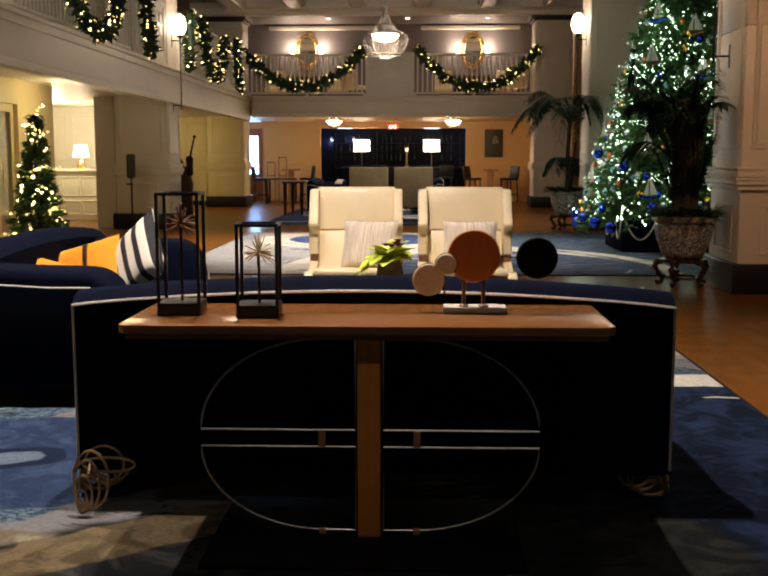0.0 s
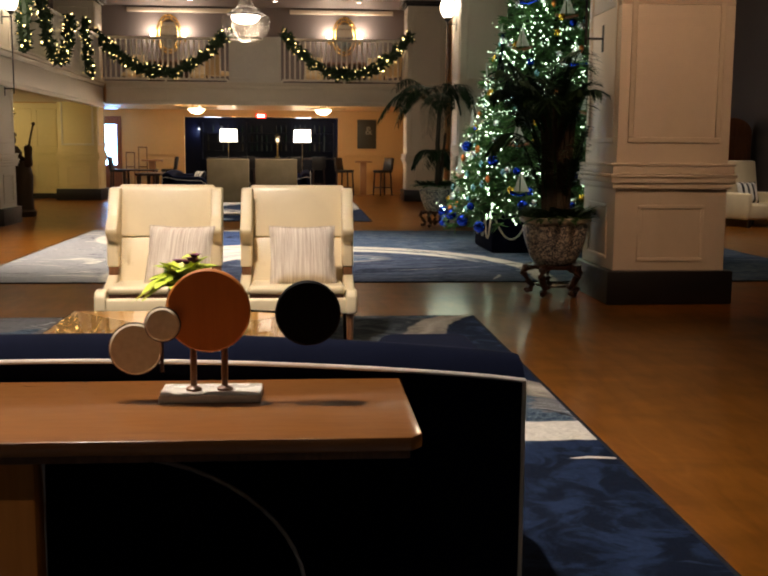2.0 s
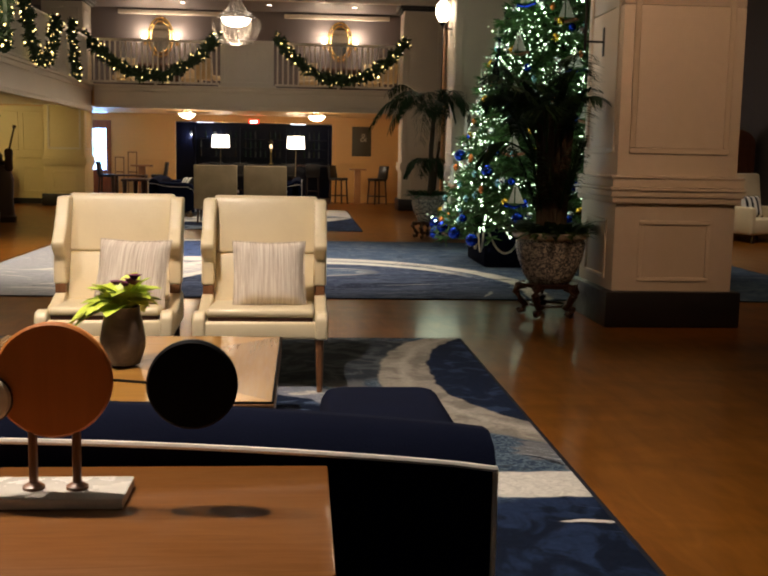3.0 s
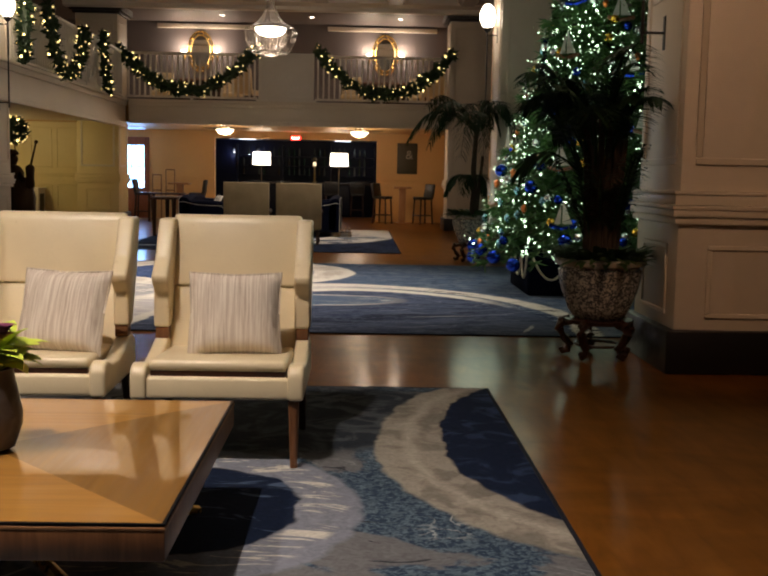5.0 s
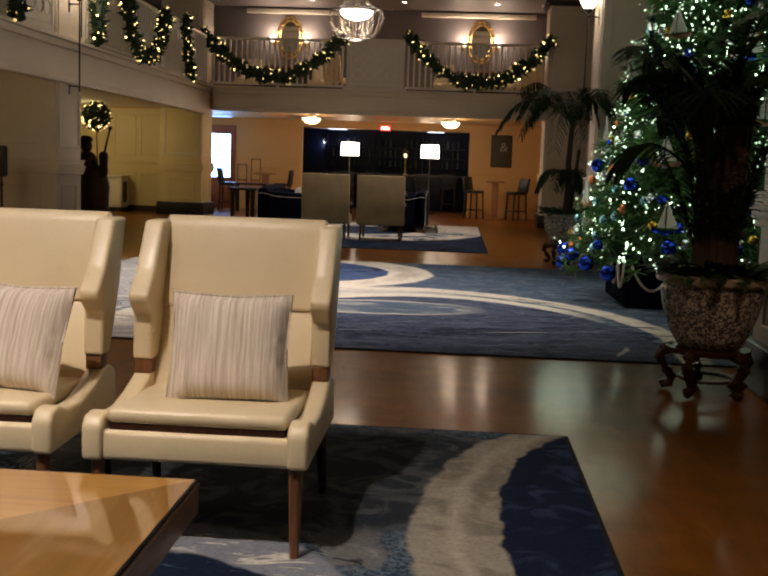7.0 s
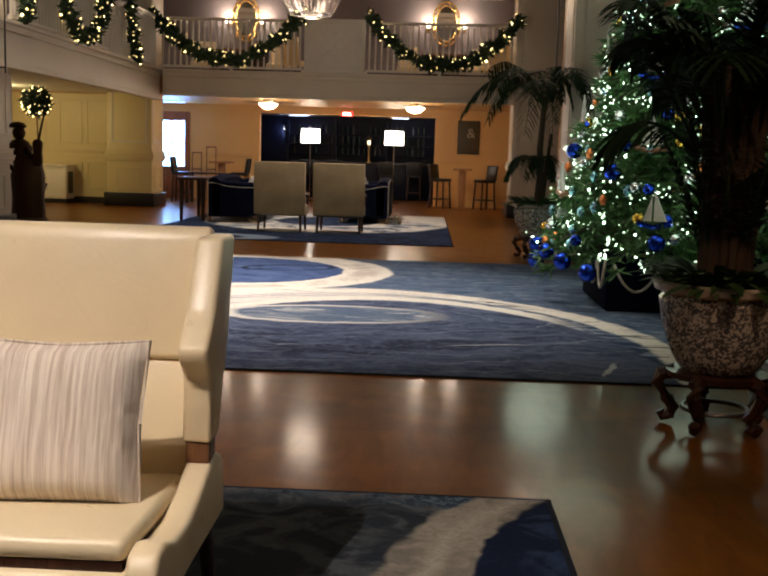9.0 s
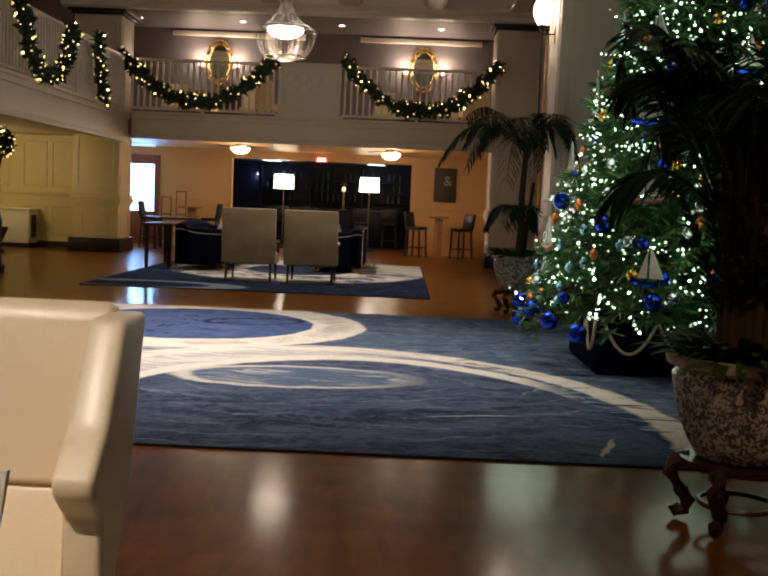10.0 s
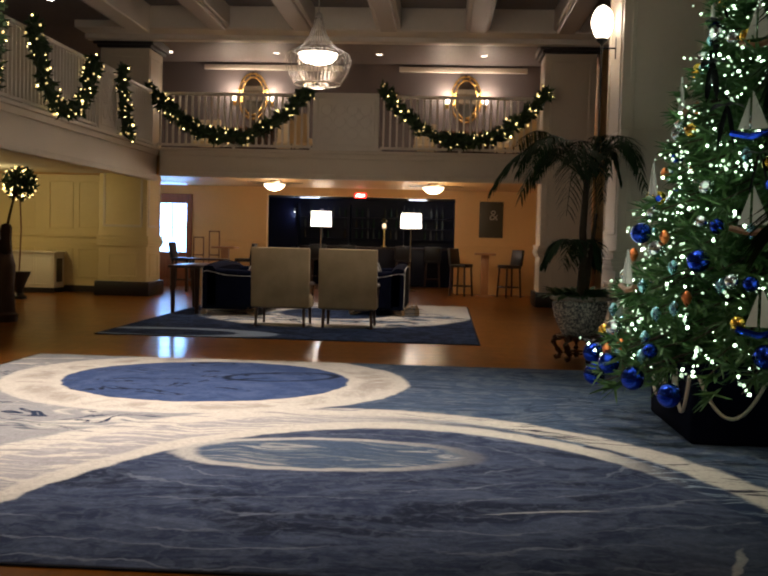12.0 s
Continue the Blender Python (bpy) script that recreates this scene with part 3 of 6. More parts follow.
base = k.mix(k.band(d, 1.0, 1.55, 0.04), base, k.mix(k.math("MULTIPLY", k.streaks(70, 0.54, 0.60, 6, 3.0), k.band(d, 1.05, 1.4, 0.05)), (0.235, 0.25, 0.30), CRM))
base = k.mix(k.inside(d, 1.0, 0.02), base, k.mix(k.streaks(20, 0.56, 0.64, 4, 3.0), N0, N2))
d = k.oval(-1.5, 4.52, 0.13, 0.09, 10)
base = k.mix(k.inside(d, 8.0, 0.2), base, k.mix(k.step(k.mid, 0.46, 0.62), (0.020, 0.036, 0.082), (0.038, 0.064, 0.125)))
base = k.mix(k.inside(d, 1.9, 0.06), base, N0)
base = k.mix(k.inside(d, 1.0, 0.1), base, (0.11, 0.15, 0.20))
# dark olive oval under and before the console
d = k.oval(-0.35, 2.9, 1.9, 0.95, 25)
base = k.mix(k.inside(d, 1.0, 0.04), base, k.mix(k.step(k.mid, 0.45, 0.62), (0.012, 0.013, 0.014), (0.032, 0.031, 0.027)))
# charcoal oval dims the pile at the left, low light put into its colour
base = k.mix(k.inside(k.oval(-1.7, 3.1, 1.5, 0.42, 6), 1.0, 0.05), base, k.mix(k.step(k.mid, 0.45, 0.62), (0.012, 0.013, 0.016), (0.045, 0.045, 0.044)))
d = k.oval(-1.75, 3.52, 0.75, 0.13, 4)
base = k.mix(k.inside(d, 1.0, 0.08), base, k.mix(k.step(k.mid, 0.4, 0.6), (0.14, 0.115, 0.08), (0.26, 0.22, 0.155)))
d = k.oval(-0.75, 3.55, 0.85, 0.15, 35)
base = k.mix(k.inside(d, 1.0, 0.08), base, k.mix(k.step(k.mid, 0.4, 0.6), (0.075, 0.055, 0.030), (0.15, 0.115, 0.065)))
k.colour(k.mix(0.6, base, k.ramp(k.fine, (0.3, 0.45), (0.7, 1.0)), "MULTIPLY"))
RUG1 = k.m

k = Rug("middle_carpet_pile").start(0.14)
px = k.split(k.coords())[0]
left, right = k.math("SUBTRACT", 1.0, k.step(px, -0.6, 0.6)), k.step(px, 0.8, 2.2)
deep = k.mix(k.streaks(-2, 0.38, 0.68, 2.6, 2.0), (0.032, 0.046, 0.094), (0.088, 0.116, 0.19))
deep = k.mix(k.streaks(3, 0.50, 0.66, 3.0, 0.8), deep, (0.018, 0.026, 0.054))
deep = k.mix(k.math("MULTIPLY", k.step(k.noise(9, 5, None, 1.0, 0.65), 0.46, 0.62), 0.5), deep, (0.115, 0.145, 0.215))
whorl = k.math("ADD", k.oval(0.85, 14.1, 0.85, 0.44, 3), k.math("MULTIPLY", k.noise(0.9, 5, None, 0.6, 0.6), 1.3))
line = k.math("ABSOLUTE", k.math("SUBTRACT", k.math("FRACT", k.math("MULTIPLY", whorl, 1.7)), 0.5))
line = k.math("MULTIPLY", k.math("SUBTRACT", 1.0, k.step(line, 0.015, 0.07)), k.step(k.noise(1.3, 4), 0.42, 0.60))
deep = k.mix(line, deep, (0.165, 0.195, 0.26))
backing = k.mix(k.streaks(5, 0.48, 0.66, 12, 1.5), k.mix(k.step(k.mid, 0.42, 0.62), N2, (0.14, 0.18, 0.24)), N1)
backing = k.mix(left, backing, k.mix(k.streaks(8, 0.54, 0.66, 4, 1.0), (0.33, 0.335, 0.345), k.mix(k.streaks(4, 0.56, 0.62, 6, 1.3), CRM, N2)))
backing = k.mix(k.math("MULTIPLY", k.veins(6, 4.0, 0.6, 6.0, 0.09), k.step(k.noise(0.9, 3), 0.46, 0.6)), backing, (0.02, 0.035, 0.08))
outer, inner = k.oval(1.0, 12.6, 2.4, 3.15, 0), k.oval(1.25, 11.9, 1.88, 3.1, 0)
base = k.mix(k.inside(outer, 1.0, 0.012), backing, k.mix(right, k.mix(k.streaks(-6, 0.50, 0.56, 10, 1.4), (0.40, 0.39, 0.40), CRM), k.mix(k.veins(-32, 5.0, 0.6, 6.0, 0.12), N1, PALE)))
base = k.mix(k.band(outer, 0.90, 0.995, 0.012), base, k.mix(k.streaks(-8, 0.55, 0.60, 9, 1.3), CRM, k.mix(right, (0.36, 0.35, 0.35), (0.035, 0.035, 0.06))))
pale = k.oval(0.85, 14.12, 0.85, 0.44, 3)
deep = k.mix(k.inside(pale, 1.0, 0.10), deep, k.mix(k.streaks(2, 0.53, 0.64, 6, 1.6), k.mix(k.streaks(-3, 0.5, 0.58, 6, 2.2), N2, (0.14, 0.18, 0.23)), (0.40, 0.41, 0.41)))
deep = k.mix(k.band(pale, 0.93, 1.10, 0.05), deep, k.mix(right, (0.50, 0.49, 0.46), N1))
base = k.mix(k.inside(inner, 1.0, 0.010), base, deep)
taper = k.math("SUBTRACT", 1.0, k.step(px, 2.4, 2.95))
base = k.mix(k.math("MULTIPLY", k.band(inner, 1.0, 1.075, 0.012), taper), base, CRM)
ring = k.oval(-0.58, 17.1, 1.27, 1.27, 0)
base = k.mix(k.band(ring, 1.0, 1.42, 0.02), base, k.mix(k.band(ring, 1.08, 1.30, 0.06), CRM, k.mix(k.step(k.noise(1.3, 4, None, 2.0), 0.42, 0.60), (0.44, 0.40, 0.35), CRM)))
swirl = k.band(k.oval(0.05, 17.4, 0.55, 0.30, 20), 0.85, 1.0, 0.05)
base = k.mix(k.inside(ring, 1.0, 0.012), base, k.mix(k.math("MAXIMUM", swirl, k.veins(40, 2.0, 0.5, 4.0, 0.06)), k.mix(k.step(k.mid, 0.4, 0.65), (0.045, 0.078, 0.185), (0.078, 0.115, 0.235)), N0))
for x, y, rx, ry, turn in ((2.74, 12.25, 0.020, 0.22, -22), (2.05, 12.95, 0.30, 0.014, 16)):
    base = k.mix(k.inside(k.oval(x, y, rx, ry, turn), 1.0, 0.3), base, (0.40, 0.42, 0.44))
k.colour(k.mix(0.6, base, k.ramp(k.fine, (0.3, 0.45), (0.7, 1.0)), "MULTIPLY"))
RUG2 = k.m

k = Rug("far_carpet_pile").start(0.3)
base = k.mix(k.step(k.mid, 0.42, 0.6), N0, N1)
d = k.oval(-0.3, 25.6, 2.0, 2.6, 0)
base = k.mix(k.band(d, 0.50, 1.15, 0.03), base, k.mix(k.streaks(10, 0.48, 0.56, 3, 1.2), CRM, k.mix(k.step(k.mid, 0.45, 0.6), N0, PALE)))
d = k.oval(-2.2, 21.4, 1.1, 0.45, 0)
base = k.mix(k.band(d, 0.9, 1.4, 0.05), base, PALE)
d = k.oval(2.0, 27.0, 0.8, 2.6, 20)
base = k.mix(k.inside(d, 1.0, 0.03), base, CRM)
k.colour(k.mix(0.6, base, k.ramp(k.fine, (0.3, 0.45), (0.7, 1.0)), "MULTIPLY"))
RUG3 = k.m

RUG_EDGE = fabric("carpet_binding", (0.012, 0.014, 0.022), 0.9, 0.0)


def carpet(x0, x1, y0, y1, material, label):
    ob = thing("carpet", label, "carpet")
    part("tufted_face", box(x0 + 0.02, x1 - 0.02, y0 + 0.02, y1 - 0.02, 0.001, 0.012, 0.004, 1), material, ob)
    bm = bmesh.new()
    for a, b, c, d_ in ((x0, x1, y0, y0 + 0.02), (x0, x1, y1 - 0.02, y1), (x0, x0 + 0.02, y0 + 0.02, y1 - 0.02), (x1 - 0.02, x1, y0 + 0.02, y1 - 0.02)):
        box(a, b, c, d_, 0.001, 0.011, 0.003, 1, bm)
    part("binding", bm, RUG_EDGE, ob, "dark stitched binding")
    return ob


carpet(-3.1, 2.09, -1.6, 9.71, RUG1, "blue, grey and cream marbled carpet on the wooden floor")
carpet(-2.75, 6.6, 11.87, 18.6, RUG2, "large blue carpet with cream swirls before the tree")
carpet(-2.95, 2.0, 20.88, 28.2, RUG3, "blue and cream swirled carpet under the far seats")


# ---------------------------------------------------------------- near seating group
def rings_foot(parent, x, y, sx, sy):
    """A corner foot: a post ringed by loops of bronze wire."""
    foot = part("foot", tube([(x, y, 0.012), (x, y, 0.15)], 0.010, 8), BRONZE, parent, "looped bronze wire foot")
    for u, r, q in ((0.06, 0.055, 0.07), (0.09, 0.045, 0.085), (0.12, 0.05, 0.10), (0.05, 0.035, 0.04), (0.10, 0.06, 0.095)):
        part("loop", tube([(x + sx * (u + 1.25 * r * math.cos(a)), y, max(0.018, q + r * math.sin(a))) for a in [2 * math.pi * i / 20 for i in range(20)]], 0.006, 6, None, True), BRONZE, foot)
    if sy > 0 and x < 0:
        for u, v_, w_, h_, q in ((0.035, -0.26, 0.030, 0.070, 0.085), (0.04, -0.24, 0.048, 0.095, 0.110), (0.05, -0.22, 0.066, 0.110, 0.125), (0.03, -0.27, 0.020, 0.045, 0.06), (0.10, -0.16, 0.100, 0.028, 0.165), (0.08, -0.15, 0.075, 0.070, 0.165)):
            part("loop", tube([(x + sx * (u + 0.055 + w_ * math.cos(a)), y + v_, max(0.008, q + h_ * math.sin(a))) for a in [2 * math.pi * i / 24 for i in range(24)]], 0.0055, 6, None, True), BRONZE, foot)
        part("loop", tube([(x + sx * 0.03, y + 0.0, 0.11), (x + sx * 0.08, y - 0.15, 0.17), (x + sx * 0.11, y - 0.26, 0.155)], 0.0055, 6), BRONZE, foot)
    for v_, r, q in ((0.03, 0.05, 0.07), (0.08, 0.05, 0.09), (0.0, 0.03, 0.05)):
        part("loop", tube([(x, y + sy * (v_ + 1.25 * r * math.cos(a)), max(0.018, q + r * math.sin(a))) for a in [2 * math.pi * i / 20 for i in range(20)]], 0.006, 6, None, True), BRONZE, foot)


def sofa(at, turn, label, w=2.30, d=0.98):
    """Its back lies along y = 0, and it faces +y."""
    s = thing("sofa", label, "sofa", at, turn, "navy velvet sofas")
    h = w / 2

    def crown(x):
        return 0.752 + 0.060 * max(0.0, math.cos(x / h * math.pi / 2)) ** 0.8
    n = 28
    bm = bmesh.new()
    rows = []
    for i in range(n + 1):
        x = -h + w * i / n
        z = crown(x)
        prof = ((0.0, 0.10), (0.0, z), (0.03, z + 0.035), (0.09, z + 0.05), (0.16, z + 0.04), (0.22, z - 0.02), (0.22, 0.40), (0.22, 0.10))
        rows.append([bm.verts.new((x, y, q)) for y, q in prof])
    for a, b in zip(rows, rows[1:]):
        for j in range(len(a)):
            bm.faces.new((a[j], b[j], b[(j + 1) % len(a)], a[(j + 1) % len(a)]))
    bm.faces.new(rows[0]), bm.faces.new(rows[-1][::-1])
    bmesh.ops.recalc_face_normals(bm, faces=bm.faces[:])
    part("backrest", bm, NAVY, s)
    for sx in (-1, 1):
        arc = [(0.02, 0.10), (0.02, 0.755), (0.40, 0.74), (d - 0.15, 0.73), (d - 0.045, 0.665), (d, 0.52), (d, 0.10)]
        a, b = (h - 0.32, h) if sx > 0 else (-h, -h + 0.32)
        part("arm", prism(arc, "x", a, b, 0.055, None, 5), NAVY, s)
        x = sx * (h - 0.002)
        part("piping", tube([(x, -0.002, 0.12), (x, -0.002, 0.752)], 0.0055, 6), PIPING, s, "white piping")
        part("piping", tube([(x, y, z + 0.002) for y, z in ((0.0, 0.70), (0.10, 0.712), (0.34, 0.655), (0.60, 0.64), (d - 0.15, 0.64), (d - 0.05, 0.58), (d - 0.004, 0.46), (d - 0.002, 0.12))], 0.0055, 6), PIPING, s, "white piping")
    part("piping", tube([(-h + w * i / n, -0.003, crown(-h + w * i / n)) for i in range(n + 1)], 0.006, 6), PIPING, s, "white piping")
    part("seat_base", box(-h + 0.22, h - 0.22, 0.20, d - 0.05, 0.10, 0.30, 0.02), NAVY, s)
    for a, b in ((-h + 0.245, -0.005), (0.005, h - 0.245)):
        part("seat_cushion", box(a, b, 0.225, d - 0.02, 0.30, 0.45, 0.045, 4), NAVY, s)
    for sx in (-1, 1):
        for y, sy in ((0.02, 1), (d - 0.10, -1)):
            rings_foot(s, sx * (h - 0.01), y, -sx, sy)
    return s


near_sofa = sofa((0.115, 4.03, 0.012), 0, "navy velvet sofa with white piping behind the console table")
side_sofa = sofa((-2.25, 6.57, 0.012), -90, "navy velvet sofa with white piping and orange pillows")

k = Mat("pinstripe_cloth", 0.85)
v = k.coords((1, 1, 1))
st = k.noise(1.0, 5, k.coords((115, 4, 4.0)), 0.5, 0.65)
k.colour(k.ramp(st, (0.36, (0.50, 0.405, 0.315)), (0.48, (0.62, 0.53, 0.435)), (0.60, (0.74, 0.665, 0.56))))
k.bump(k.noise(180, 2), 0.25, 0.002)
STRIPED_BEIGE = k.m
k = Mat("bold_stripe_cloth", 0.85)
wv = k.math("FRACT", k.math("MULTIPLY", k.split(k.coords())[0], 8.5))
k.colour(k.mix(k.step(wv, 0.56, 0.60), (0.74, 0.70, 0.62), (0.012, 0.012, 0.016)))
k.bump(k.noise(180, 2), 0.25, 0.002)
BOLD = k.m


def pillow(at, turn, lean, material, label, w=0.44, h=0.42, d=0.15, group="", strap=False, roll=0):
    p = thing("pillow", label, "pillow", at, 0, group)
    p.matrix_world = pose(*at, lean, roll, turn)
    part("cover", cushion(w, h, d), material, p)
    part("piping_seam", tube([(-w / 2, 0, 0.0), (-w / 2 * 0.94, 0, h / 2), (-w / 2, 0, h), (0, 0, h * 0.965), (w / 2, 0, h), (w / 2 * 0.94, 0, h / 2), (w / 2, 0, 0), (0, 0, h * 0.035)], 0.005, 6, None, True), material, p)
    if strap:
        part("strap", box(0.04, 0.075, -d / 2 - 0.006, d / 2 + 0.006, 0.04, h - 0.04, 0.006), DARKWOOD, p, "dark leather strap")
    return p


pillow((-1.42, 6.45, 0.52), -30, -20, BOLD, "black and white striped pillow on the navy sofa", 0.48, 0.46, 0.15, roll=-36)
pillow((-1.84, 6.60, 0.50), -12, -26, ORANGE, "orange pillow with a dark strap on the navy sofa", 0.54, 0.31, 0.15, "", True, -16)
pillow((-2.0, 6.25, 0.46), 10, -26, ORANGE, "small orange pillow on the navy sofa", 0.34, 0.28, 0.13, roll=14)
pillow((-2.02, 5.98, 0.46), 30, -30, BOLD, "small striped pillow on the navy sofa", 0.24, 0.26, 0.10)


def console_table(at, turn, label):
    c = thing("console_table", label, "console table", at, turn)
    bm = prism(((-0.825, 0.03), (-0.80, 0.0), (0.80, 0.0), (0.825, 0.03), (0.825, 0.53), (-0.825, 0.53)), "z", 0.735, 0.765, 0.004)
    part("tabletop", bm, WALNUT, c)
    part("top_edge", prism(((-0.80, 0.02), (0.80, 0.02), (0.78, 0.52), (-0.78, 0.52)), "z", 0.715, 0.735, 0.003), BROWNWOOD, c)
    part("post", box(-0.029, 0.049, 0.075, 0.155, 0.018, 0.715, 0.004), POSTWOOD, c, "amber wooden post")
    # rear of the plate runs on to the sofa as its shadow on the carpet
    part("base_plate", prism(((-0.53, -0.18), (0.53, -0.18), (0.53, 0.50), (-0.53, 0.50)), "z", 0.0, 0.018, 0.005), JET, c, "black base plate, its rear standing in for the sofa's shade")
    for sx in (-1, 1):
        up = [(0.010 + sx * 0.048, 0.115, 0.385), (0.010 + sx * 0.048, 0.115, 0.703)]
        up += [(0.010 + sx * (0.16 + 0.422 * math.sin(a)), 0.115, 0.385 + 0.318 * math.cos(a)) for a in [math.pi / 2 * i / 14 for i in range(15)]]
        lo = [(x, y, 0.326 - (z - 0.385) * 0.93) for x, y, z in up]
        part("wire_frame", tube(up, 0.0046, 6, None, True), NICKEL, c, "satin nickel wire frame")
        part("wire_frame", tube(lo, 0.0042, 6, None, True), NICKEL, c, "satin nickel wire frame")
        part("connector", box(0.010 + sx * 0.163 - 0.012, 0.010 + sx * 0.163 + 0.012, 0.104, 0.126, 0.330, 0.384, 0.003), TANWOOD, c)
        part("connector", box(0.010 + sx * 0.163 - 0.012, 0.010 + sx * 0.163 + 0.012, 0.104, 0.126, 0.016, 0.036, 0.002), TANWOOD, c)
        part("connector", box(0.010 + sx * 0.163 - 0.012, 0.010 + sx * 0.163 + 0.012, 0.104, 0.126, 0.70, 0.716, 0.002), BROWNWOOD, c)
    return c


console_table((0.12, 3.485, 0.012), 0, "walnut console table on wire half-moon frames behind the sofa")
CT = 0.777

k = Mat("tan_shagreen", 0.7)
k.colour(k.ramp(k.noise(70, 4), (0.3, (0.70, 0.59, 0.40)), (0.7, (0.82, 0.72, 0.53))))
TAN = k.m
RUST = wood("rust_lacquer", (0.56, 0.165, 0.016), (0.64, 0.20, 0.024), (0.70, 0.235, 0.034), 0.5, 2, 0.5)


def disc(c, r, material, parent, name="disc", label=""):
    bm = lathe(((r - 0.004, -0.009), (r, -0.005), (r, 0.005), (r - 0.004, 0.009)), 40)
    for v_ in bm.verts:
        v_.co = Vector((c[0] + v_.co.x, c[1] + v_.co.z, c[2] + v_.co.y))
    return part(name, bm, material, parent, label)


art = thing("disc_sculpture", "tabletop sculpture of round discs on a marble base", "sculpture", (0.494, 3.835, CT))
part("base", box(-0.108, 0.118, -0.055, 0.065, 0, 0.018, 0.003), MARBLE, art, "white marble base")
for x in (-0.035, 0.035):
    part("rod", tube([(x, 0, 0.016), (x, 0, 0.15)], 0.0075, 8), BROWNWOOD, art)
    part("collar", lathe(((0.018, 0.0), (0.018, 0.006), (0.008, 0.012)), 14, None, (x, 0, 0.017)), BROWNWOOD, art)
disc((0.0, 0.0, 0.20), 0.095, RUST, art, "disc", "rust-orange wooden disc")
disc((0.224, -0.01, 0.195), 0.074, JET, art, "disc", "black disc")
disc((-0.100, -0.015, 0.172), 0.038, TAN, art, "disc", "small tan disc")
disc((-0.162, -0.005, 0.115), 0.058, TAN, art, "disc", "tan disc")
for c, r in (((-0.100, -0.026, 0.172), 0.038), ((-0.162, -0.016, 0.115), 0.058)):
    part("rim", tube([(c[0] + r * math.cos(a), c[1] + 0.009, c[2] + r * math.sin(a)) for a in [2 * math.pi * i / 32 for i in range(32)]], 0.003, 6, None, True), DARKWOOD, art)
part("spike", tube([(-0.105, 0.0, 0.135), (-0.105, 0.0, 0.06)], 0.004, 6), DARKWOOD, art)
part("arm_rod", tube([(0.09, 0.0, 0.20), (0.16, -0.005, 0.196)], 0.0025, 6), JET, art)


def lantern(at, w, h, star_at, label, material):
    """An open black frame on a box foot, with a starburst on a stalk inside."""
    q = thing("lantern_frame", label, "ornament", at, 3, "black frame ornaments on the console")
    part("foot_box", box(-w / 2, w / 2, -w / 2, w / 2, 0, 0.045, 0.004), IRON, q)
    r = 0.0055
    t_ = w / 2 - 0.006
    for x in (-t_, t_):
        for y in (-t_, t_):
            part("upright", box(x - r, x + r, y - r, y + r, 0.045, h), IRON, q)
    for z in (h - 0.011,):
        for y in (-t_, t_):
            part("rail", box(-t_ + r, t_ - r, y - r, y + r, z, z + 0.011), IRON, q)
        for x in (-t_, t_):
            part("rail", box(x - r, x + r, -t_ + r, t_ - r, z, z + 0.011), IRON, q)
    part("stalk", tube([(0, 0, 0.045), (0, 0, star_at)], 0.005, 8), DARKWOOD, q)
    bm = ball((0, 0, star_at), 0.016)
    rnd = random.Random(5)
    for _ in range(44):
        dv = Vector((rnd.gauss(0, 1), rnd.gauss(0, 1), rnd.gauss(0, 1))).normalized()
        tube([Vector((0, 0, star_at)) + dv * 0.012, Vector((0, 0, star_at)) + dv * rnd.uniform(0.048, 0.070)], 0.0040, 4, bm, False, 0.0016)
    part("starburst", bm, material, q, "starburst ornament of tapered spikes")
    return q


lantern((-0.545, 3.765, CT), 0.152, 0.43, 0.32, "tall black open frame with a brown starburst on the console", BROWNWOOD)
lantern((-0.262, 3.72, CT), 0.148, 0.325, 0.225, "short black open frame with a tan starburst on the console", TAN)


